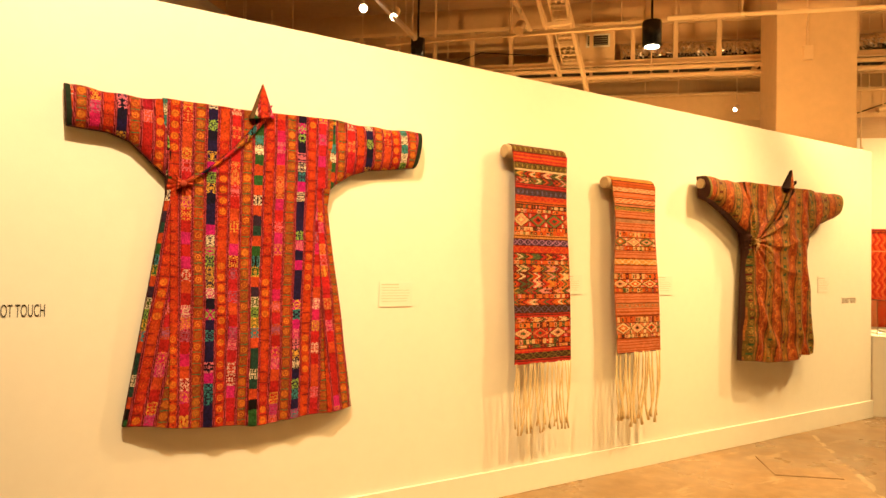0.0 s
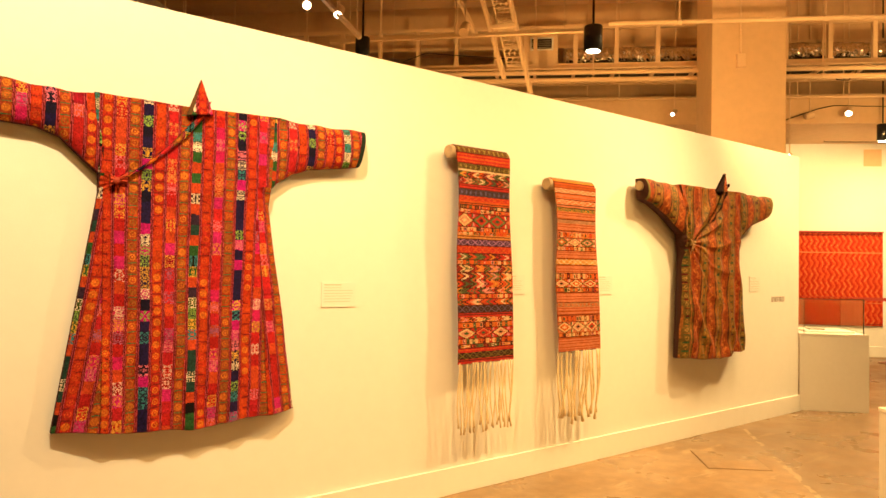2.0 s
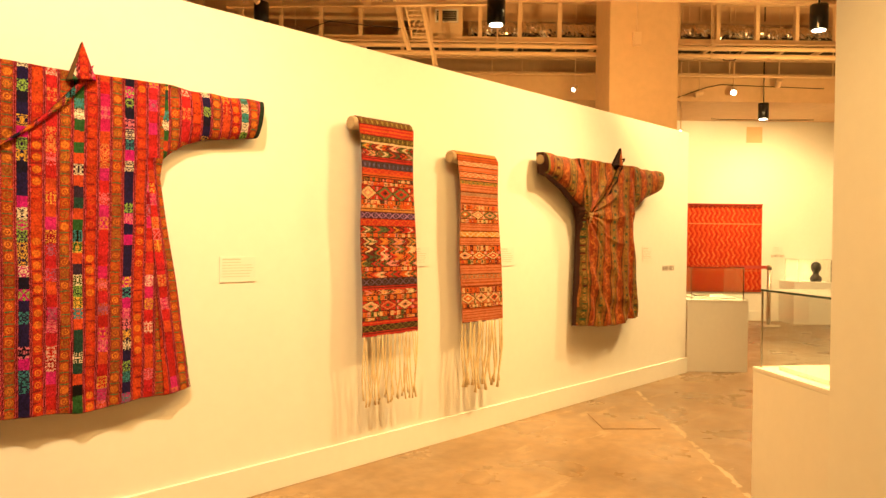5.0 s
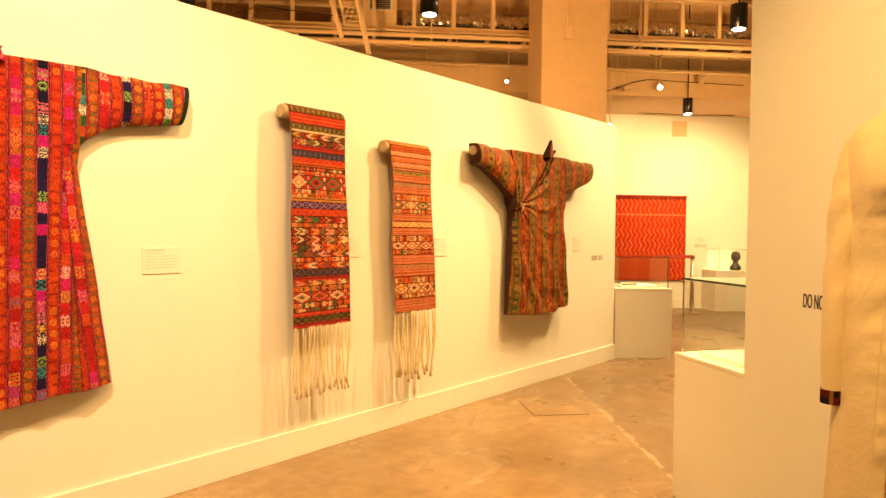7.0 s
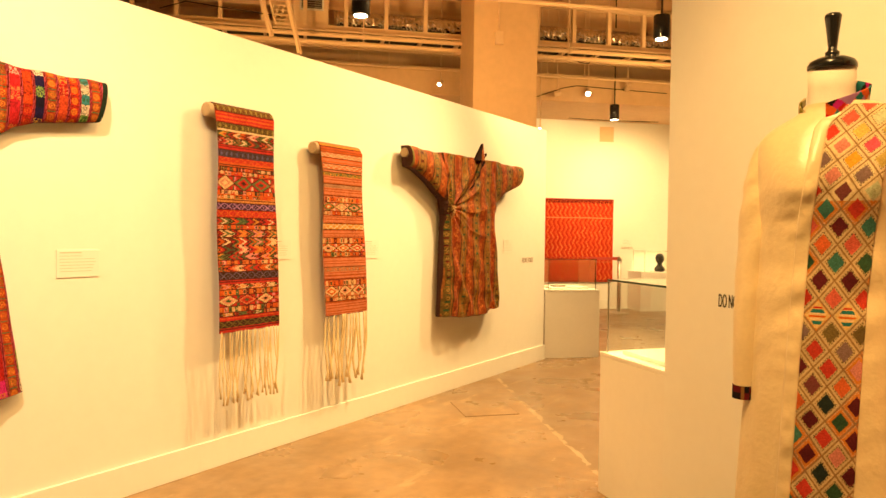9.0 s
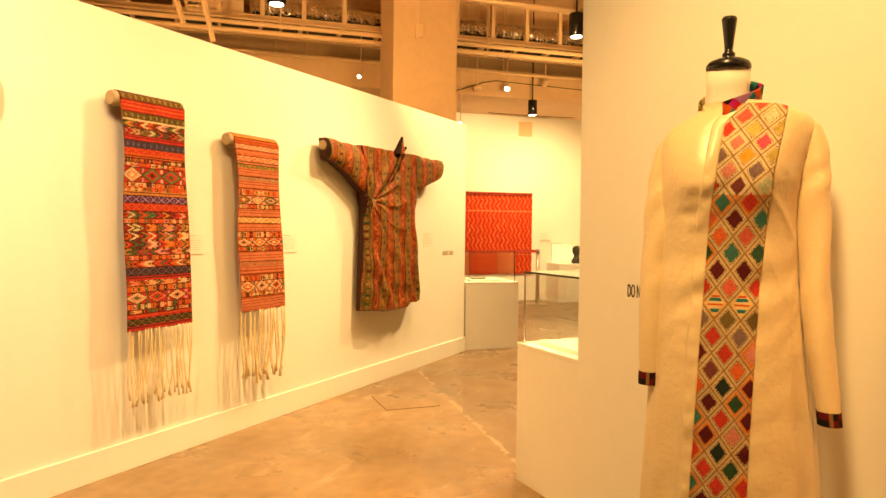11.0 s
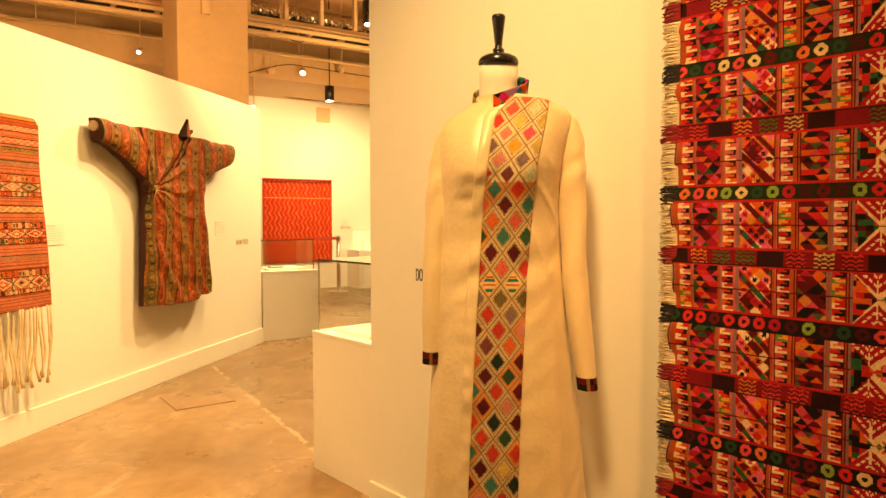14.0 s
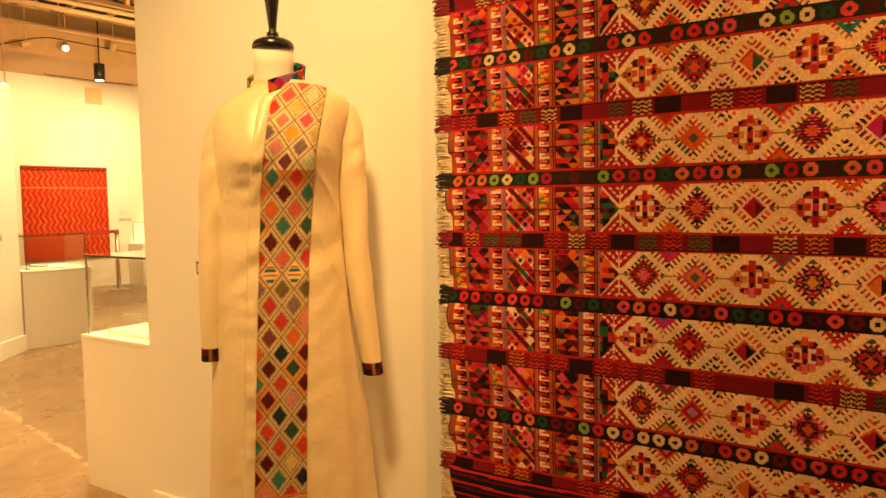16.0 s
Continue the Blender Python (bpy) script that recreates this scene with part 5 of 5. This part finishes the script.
def coat_point(ang, z, out=0.0):
    """ang: 0 to the right of the front, 90 degrees to the front."""
    w, d = np.interp(z, HZ, HW) + out, np.interp(z, HZ, HD) + out
    low = np.clip((1.2 - z) / 0.9, 0, 1)
    fold = 1 + 0.030 * low * np.sin(ang * 7 + 0.8 + 0.5 * np.sin(z * 4)) + 0.014 * low * np.sin(ang * 15 + z * 3)
    ca, sa = np.cos(ang), np.sin(ang)
    x = w * np.sign(ca) * np.abs(ca) ** ROUND * fold
    bust = 0.024 * np.exp(-((z - 1.40) / 0.075) ** 2) * np.exp(-((np.abs(x) - 0.078) / 0.055) ** 2) * (sa > 0)
    # folds dragging from the armpits towards the waist, and soft puckers
    drag = (1 - np.abs(np.sin((np.abs(x) * 0.9 + z * 0.55) * 46 + 0.8 * np.sin(z * 13)))) ** 2 * np.exp(-((np.abs(x) - 0.135) / 0.045) ** 2 - ((z - 1.25) / 0.13) ** 2)
    waist = np.sin(z * 52 + x * 14 + 1.5 * np.sin(x * 30)) * np.exp(-((z - 1.16) / 0.11) ** 2) * np.clip(np.abs(x) / 0.06, 0, 1)
    pucker = np.sin(z * 95 + 2.5 * np.sin(z * 19)) * np.exp(-((x + 0.085) / 0.030) ** 2) * np.clip((1.50 - z) / 0.1, 0, 1) * (sa > 0)
    crumple = np.where(x > 0, 0.010, 0.002) * drag + 0.0030 * waist + 0.0012 * pucker + 0.0011 * np.sin(z * 31 + ang * 6 + 2 * np.sin(z * 11)) * np.sin(ang * 5 + z * 7) + 0.0007 * np.sin(z * 63 + 3 * np.sin(ang * 4 + z * 9))
    y = -(d * np.sign(sa) * np.abs(sa) ** ROUND * fold + bust + crumple)
    return np.stack([x + np.interp(z, HZ, CX), y, z - CZ], 1)


def plain_sheet(name, nu, nv, place, mat, back=None):
    return sheet(name, nu, nv, place, lambda u, v, p: np.ones((len(u), 3)), back, mat)


part("body", plain_sheet("coat_body", 260, 220, lambda u, v: coat_point(u * 2 * math.pi, 0.30 + v * 1.30), SILK), None, coat)


PANEL_Z = (0.30, 0.544, 0.773, 0.984, 1.147, 1.208, 1.304, 1.42, 1.492, 1.535, 1.59)
PANEL_L = (-0.086, -0.075, -0.065, -0.056, -0.048, -0.045, -0.039, -0.026, -0.016, -0.008, 0.030)
PANEL_R = (0.046, 0.055, 0.061, 0.069, 0.077, 0.083, 0.090, 0.101, 0.117, 0.126, 0.136)


def panel_x(z):
    return np.interp(z, PANEL_Z, PANEL_L), np.interp(z, PANEL_Z, PANEL_R)


def panel(u, v, out=0.0036):
    z = 0.30 + v * (1.59 - 0.30)
    lo, hi = panel_x(z)
    x = lo + (hi - lo) * u
    w = np.interp(z, HZ, HW)
    xr = x - np.interp(z, HZ, CX)
    ang = np.arccos(np.clip(np.sign(xr) * np.abs(np.clip(xr / w, -0.98, 0.98)) ** (1 / ROUND), -1, 1))
    p = coat_point(ang, z, out)
    return p


# the patchwork: columns of diamonds from the shoulder down, one letter each
PATCH = dict(r=(0.52, 0.045, 0.025), o=(0.62, 0.12, 0.03), m=(0.10, 0.012, 0.015), t=(0.05, 0.17, 0.13), g=(0.03, 0.075, 0.035), k=(0.018, 0.028, 0.022), p=(0.62, 0.22, 0.17), c=(0.64, 0.12, 0.08), e=(0.21, 0.13, 0.12),
             y=(0.70, 0.48, 0.12), a=(0.68, 0.34, 0.03), i=(0.56, 0.60, 0.36), d=(0.16, 0.11, 0.035), u=(0.62, 0.09, 0.14), l=(0.17, 0.045, 0.04), w=(0.50, 0.36, 0.10), f=(0.72, 0.44, 0.14))
COLUMNS = {-2: "rercgremotrtmgm", -1: "pptomfrlmmrmpp", 0: "yalmtcdrkrkrtg", 1: "iuercmfeogpgyr", 2: "wwitgrdpmmmrkr"}
MID_Z = (0.484, 0.566, 0.648, 0.729, 0.811, 0.888, 0.970, 1.052, 1.131, 1.216, 1.300, 1.381, 1.454, 1.522, 1.590)
MID_X = (-0.020, -0.017, -0.012, -0.010, -0.004, -0.001, 0.002, 0.006, 0.010, 0.013, 0.018, 0.023, 0.042, 0.059, 0.078)


def patchwork(u, v, p):
    z = p[:, 2] + CZ
    x = p[:, 0]
    s = (x - np.interp(z, MID_Z, MID_X)) / 0.0305
    r = np.interp(-z, [-q for q in MID_Z[::-1]], np.arange(15) - 1.0)
    # diamonds stand on whole steps in even columns, on half steps in odd ones
    a, b = s / 2 + r, s / 2 - r
    i, j = np.floor(a + 0.5), np.floor(b + 0.5)
    fa, fb = np.abs(a - i), np.abs(b - j)
    f = np.maximum(fa, fb)
    col, n = i + j, np.floor((i - j) / 2 + 0.01)
    c = np.tile(np.array(PATCH["d"]), (len(x), 1)).astype(float)
    for k, letters in COLUMNS.items():
        for t, letter in enumerate(letters):
            put(c, (col == k) & (n == t - (1 if k == 1 else 0)), PATCH[letter])
    put(c, (n < 0) & (col != 1), PATCH["c"])
    c = c * (0.80 + 0.36 * rnd(np.floor(a * 22), np.floor(b * 22), 2))[:, None]
    pale = (z > 1.36)[:, None]
    warm = (rnd(i, j, 5) > 0.76)[:, None]
    frame_tone = np.where(pale, np.array((0.74, 0.58, 0.32)), np.where(warm, np.array((0.60, 0.20, 0.04)), np.array((0.56, 0.40, 0.19))))
    put(c, f > 0.30, frame_tone)
    along = np.where(fa > fb, b, a)
    dot = np.mod(np.floor(along * 15), 2) == 0
    put(c, (f > 0.315) & (f < 0.365) & dot & ~warm[:, 0], np.array((0.06, 0.035, 0.03)))
    put(c, (f > 0.462), np.array((0.30, 0.17, 0.08)))
    put(c, (f > 0.40) & (f < 0.445) & (np.mod(np.floor(along * 22), 2) == 0), np.array((0.62, 0.46, 0.24)))
    # one row of small figures in place of plain squares
    row = ((col == -1) & (n == 5) | (col == 1) & (n == 5)) & (f < 0.42)
    put(c, row, np.array((0.70, 0.46, 0.16)))
    zz = z - np.interp(5.5, np.arange(15) - 1.0, MID_Z[::-1])
    for lo, hi, tone in ((-0.022, -0.014, TEAL), (-0.012, -0.007, CREAM), (-0.006, 0.0, ORANGE), (0.001, 0.005, CREAM), (0.006, 0.014, TEAL), (0.015, 0.02, RED)):
        put(c, row & (zz > lo) & (zz < hi) & (np.abs(s - col) < 0.62 - np.abs(zz) * 18), np.array(tone))
    # striped hem with small blocks under it
    hem = z < 0.523 + 0.05 * (x + 0.02)
    put(c, hem, pick([(0.60, 0.20, 0.05), (0.62, 0.40, 0.16), (0.5, 0.16, 0.04)], rnd(np.floor((z - 0.05 * x) / 0.004), 1, 2)))
    put(c, (z < 0.503) & (np.mod(np.floor(x / 0.012), 3) == 0), np.array((0.16, 0.12, 0.05)))
    return c * (0.80 + 0.2 * rnd(np.floor(x / 0.003), np.floor(z / 0.003), 2))[:, None]


cloth_part("front_panel", sheet("coat_panel", 100, 620, panel, patchwork, lambda u, v: panel(u, v, 0.001)), coat, "patchwork of bright diamonds edged in cream")


def overlap(u, v, out=0.0055):
    """The plain edge of the closing, beside the patchwork."""
    z = 0.30 + v * (1.56 - 0.30)
    lo, _ = panel_x(z)
    x = lo - 0.028 + 0.029 * u
    w = np.interp(z, HZ, HW)
    xr = x - np.interp(z, HZ, CX)
    ang = np.arccos(np.clip(np.sign(xr) * np.abs(np.clip(xr / w, -0.98, 0.98)) ** (1 / ROUND), -1, 1))
    q = coat_point(ang, z, out)
    q[:, 1] -= 0.0016 * np.sin(np.pi * u) * (1 + 1.4 * np.sin(z * 60 + np.sin(z * 23) * 2))
    return q


part("placket", plain_sheet("coat_placket", 8, 160, overlap, SILK, lambda u, v: overlap(u, v, 0.002)), None, coat, "cream silk closing edge, slightly puckered")


def sleeve(points, radii, name):
    pts = [np.array(q) for q in points]
    t = np.linspace(0, 1, len(pts))
    P = np.array(pts)
    fine, kernel = np.linspace(0, 1, 201), np.hanning(23)
    line = [np.convolve(np.pad(np.interp(fine, t, q), 11, mode="reflect", reflect_type="odd"), kernel / kernel.sum(), mode="valid") for q in (*P.T, radii)]

    def place(u, v):
        ang = u * 2 * math.pi
        c = np.stack([np.interp(v, fine, line[k]) for k in range(3)], 1)
        r = np.interp(v, fine, line[3])
        crease = 1 + 0.07 * np.sin(v * 40 + ang * 2 + np.sin(v * 17)) * np.clip(1 - np.abs(v - 0.5) / 0.34, 0, 1) + 0.03 * np.sin(ang * 3 + v * 9)
        return c + np.stack([np.cos(ang) * r * crease, np.sin(ang) * r * crease * 1.12, np.zeros_like(r)], 1) - np.array((0, 0, CZ))
    s = part("sleeve", plain_sheet("coat_sleeve", 28, 90, place, SILK), None, coat)
    # dark patterned cuff
    end, r = P[-1], radii[-1]

    def cuff(u, v):
        ang = u * 2 * math.pi
        d = P[-1] - P[-2]
        d = d / np.linalg.norm(d)
        c = end[None] + d[None] * (v[:, None] * 0.034 - 0.012)
        return c + np.stack([np.cos(ang) * (r + 0.002), np.sin(ang) * (r + 0.002) * 1.12, np.zeros_like(ang)], 1) - np.array((0, 0, CZ))
    cloth_part("cuff", sheet("coat_cuff", 40, 10, cuff, lambda u, v, p: pick([INKY, INKY, MAROON, (0.22, 0.10, 0.03), INKY, INKY], rnd(np.floor(u * 14 + np.floor(v * 2)), np.floor(v * 2), 3))), s, "black cuff with small coloured figures")
    return s


sleeve([(0.176, 0.0, 1.558), (0.193, 0.0, 1.538), (0.200, 0.0, 1.49), (0.203, -0.004, 1.43), (0.205, -0.010, 1.36), (0.207, -0.02, 1.22), (0.212, -0.035, 1.10), (0.222, -0.05, 0.98), (0.236, -0.062, 0.875), (0.241, -0.068, 0.825)], [0.010, 0.026, 0.035, 0.037, 0.038, 0.036, 0.035, 0.033, 0.028, 0.0255], "r")
sleeve([(-0.124, 0.0, 1.530), (-0.142, 0.0, 1.507), (-0.150, 0.0, 1.465), (-0.159, -0.004, 1.40), (-0.165, -0.008, 1.31), (-0.171, -0.012, 1.22), (-0.177, -0.025, 1.11), (-0.181, -0.04, 0.97), (-0.182, -0.048, 0.885)], [0.010, 0.026, 0.034, 0.036, 0.037, 0.036, 0.034, 0.030, 0.024], "l")


def collar_at(a0, a1, low, high, flare, round_=0.071):
    def place(u, v, lift=0.0):
        ang = a0 + (a1 - a0) * u
        r = round_ + flare * v - lift
        z = 1.548 + (np.interp(u, (0, 1), low)) * (1 - v) + np.interp(u, (0, 1), high) * v
        return np.stack([r * np.cos(ang) * 1.08, -r * np.sin(ang), z - CZ], 1)
    return place


c1 = collar_at(math.radians(100), math.radians(-60), (0.000, 0.05), (0.046, 0.128), 0.008)
cloth_part("collar", sheet("coat_collar", 60, 24, c1, lambda u, v, p: pick([MAGENTA, INKY, ORANGE, TEAL, RED, LILAC, INKY, CREAM], rnd(np.floor(u * 9 + v * 2), np.floor(u * 9 - v * 2), 4)), lambda u, v: c1(u, v, 0.004)), coat, "stand collar of bright triangles")
c2 = collar_at(math.radians(118), math.radians(215), (-0.03, 0.01), (0.018, 0.082), -0.002, 0.068)
cloth_part("collar", sheet("coat_collar_plain", 30, 16, c2, lambda u, v, p: pick([OLIVE, (0.45, 0.36, 0.18), OLIVE], rnd(np.floor(u * 12), np.floor(v * 4), 4)), lambda u, v: c2(u, v, 0.004)), coat, "stand collar in gold and olive")

# ---- the far room ----


def zigzag_red(u, v, p):
    x, z = u * 1.25, v * 1.44
    f = np.mod(x / 0.080 + np.abs(np.mod(z / 0.172, 1) - 0.5) * 1.3 + 0.16 * rnd(np.floor(z / 0.012), np.floor(x / 0.1), 2), 1)
    c = np.tile(np.array((0.44, 0.028, 0.010)), (len(u), 1)).astype(float)
    put(c, f < 0.38, (0.58, 0.085, 0.022))
    put(c, (f > 0.38) & (f < 0.56), (0.36, 0.018, 0.008))
    put(c, (f > 0.78) & (f < 0.9), (0.56, 0.07, 0.018))
    put(c, (f < 0.1) & (rnd(np.floor(z / 0.11), np.floor(x / 0.055), 2) > 0.5), (0.6, 0.22, 0.05))
    b = np.mod(np.floor(z / 0.012), 2) == 0
    put(c, ((z > 1.36) | (z < 0.05)) & b, (0.10, 0.012, 0.01))
    put(c, (np.abs(z - 1.12) < 0.008) | (np.abs(z - 0.35) < 0.006), (0.55, 0.2, 0.06))
    return c


hang = thing("red_hanging", G(4.675, 11.498, 0.468), -45, "red zigzag woven hanging on the far wall", "textile")
cloth_part("cloth", sheet("red_cloth", 150, 170, lambda u, v: np.stack([(u - 0.5) * 1.26, -0.02 - 0.004 * np.sin(u * 9 + v * 3), v * 1.44], 1), zigzag_red, lambda u, v: np.stack([(u - 0.5) * 1.26, -0.004 + 0 * u, v * 1.44], 1)), hang)
part("top_hem", box(1.27, 0.012, 0.018, (0, -0.026, 1.43), 0.003), BELT, hang, "dark red stitched hem")
label_card(0, 0.17, 0, 0.10, G(5.58, 11.498, 1.165), math.radians(-45))
lettering("DO NOT TOUCH", 0, 0, 0.06, at=G(5.58, 11.497, 1.065), turn=math.radians(-45), width=0.21, ink=MATS["worn_ink"])


def case(name, at, turn, length, depth, height, label, edge=0.0):
    """A glass case: four panes and a lid."""
    ob = thing(name, (0, 0, 0), 0, label, "glass case", "glass cases")
    ob.matrix_world = Matrix.Translation(at) @ Matrix.Rotation(turn, 4, "Z")
    t = 0.006
    panes = [box(length, t, height, (0, -depth / 2 + t / 2, 0)), box(length, t, height, (0, depth / 2 - t / 2, 0)), box(t, depth - 2 * t, height, (-length / 2 + t / 2, 0, 0)), box(t, depth - 2 * t, height, (length / 2 - t / 2, 0, 0)),
             box(length + 0.004, depth + 0.004, t, (0, 0, height + 0.0005))]
    for bm in panes:
        p = part("pane", bm, GLASS, ob)
        p.visible_shadow = False
    if edge:
        bm = bmesh.new()
        box(length + 0.008, edge, edge, (0, -depth / 2 - 0.002, height - edge * 0.3), 0, bm)
        box(length + 0.008, edge, edge, (0, depth / 2 + 0.002, height - edge * 0.3), 0, bm)
        box(edge, depth - edge, edge, (-length / 2 - 0.002, 0, height - edge * 0.3), 0, bm)
        box(edge, depth - edge, edge, (length / 2 + 0.002, 0, height - edge * 0.3), 0, bm)
        part("lid_edge", bm, GLASSEDGE, ob, "dark polished glass edge")
    for sx in (-1, 1):
        for sy in (-1, 1):
            part("corner_seam", box(0.003, 0.003, height, (sx * (length / 2 + 0.001), sy * (depth / 2 + 0.001), 0)), GLASSEAM, ob, "thin glued seam")
    return ob


c2 = Vector((3.392, 1.307, 0.7005)) - E * 0.55 + N * 0.28
case("glass_case", c2, math.atan2(-E.y, -E.x), 1.1, 0.54, 0.355, "clear glass case with dark edges on a white plinth", 0.009)
board = thing("display_board", c2 + Vector((0, 0, 0.0)), math.degrees(math.atan2(-E.y, -E.x)), "white board with small papers in the case", "board")
part("panel", box(0.98, 0.44, 0.02, (0, 0, 0), 0.003), CARD, board)
part("paper", box(0.16, 0.11, 0.002, (-0.25, -0.04, 0.0205)), PLINTH, board, "small pale paper")
part("paper", box(0.10, 0.14, 0.002, (-0.02, 0.05, 0.0205)), CORD, board, "small tan paper")
c1_ = Vector((6.848, 2.958, 0.7105)) + p1n * 0.27
case("glass_case", c1_, math.atan2(p1.y, p1.x), 0.515, 0.50, 0.315, "clear glass case at the end of the display wall", 0.006)
fold_ = thing("folded_cloth", c1_ + Vector((0, 0, 0.0)), math.degrees(math.atan2(p1.y, p1.x)), "small dark folded cloth on a white board", "cloth")
part("board", box(0.42, 0.36, 0.02, (0, 0, 0), 0.003), CARD, fold_)
part("fold", box(0.15, 0.10, 0.022, (-0.1, -0.08, 0.0205), 0.008), GREYBOX, fold_, "dark folded cloth")
case("glass_case", G(5.93, 11.22, 0.6705), math.radians(-45), 0.52, 0.42, 0.35, "clear glass case over a dark bust", 0.0)
bm = lathe([(0.085, 0.0), (0.095, 0.02), (0.10, 0.06), (0.06, 0.10), (0.045, 0.125), (0.05, 0.15), (0.075, 0.18), (0.085, 0.22), (0.08, 0.265), (0.055, 0.30), (0.02, 0.315)], None, 24, 0, squash=0.85)
for v in bm.verts:
    if 0.16 < v.co.z < 0.25 and v.co.y < -0.03:
        v.co.y -= 0.012 * (1 if abs(v.co.x) < 0.02 else 0.2)
bust = new("dark_bust", mesh_of(bm, "dark_bust", BRONZE, True))
bust.matrix_world = Matrix.Translation(G(6.05, 11.2, 0.6705)) @ Matrix.Rotation(math.radians(-20), 4, "Z")
tagged(bust, "small dark bust statue standing in a glass case", "statue")


def stanchion(u, w, belt=None):
    ob = thing("stanchion", G(u, w, 0), -45, "steel queue post with a red belt", "stanchion", "queue posts")
    part("base", lathe([(0.165, 0.0), (0.17, 0.008), (0.165, 0.018), (0.06, 0.03), (0.032, 0.035)], None, 28), CHROME, ob, "", True)
    part("post", lathe([(0.031, 0.033), (0.031, 0.87)], None, 18), CHROME, ob, "", True)
    part("head", lathe([(0.036, 0.87), (0.036, 0.93), (0.03, 0.94)], None, 18), CHROME, ob, "", True)
    if belt:
        part("belt", box(belt, 0.004, 0.05, (-belt / 2 - 0.034, 0, 0.88)), BELT, ob, "red webbing belt")


stanchion(5.07, 10.72, 1.72)
stanchion(3.28, 10.72)
# small wall panel high on the far wall
ob = thing("access_panel", G(5.16, 11.498, 2.92), -45, "faint square panel on the far wall", "panel")
part("plate", box(0.26, 0.006, 0.26, (0, -0.003, 0), 0.002), CEIL, ob)

# ---- floor hatch ----
hatch = thing("floor_hatch", (4.498, 2.635, 0), -42.5, "square brown floor hatch flush with the concrete", "hatch")
part("rim", box(0.40, 0.425, 0.003, (0, 0, 0)), material("hatch_rim", (0.22, 0.14, 0.075), 0.7), hatch, "dark rim")
part("plate", box(0.388, 0.413, 0.0045, (0, 0, 0)), FLOOR, hatch)
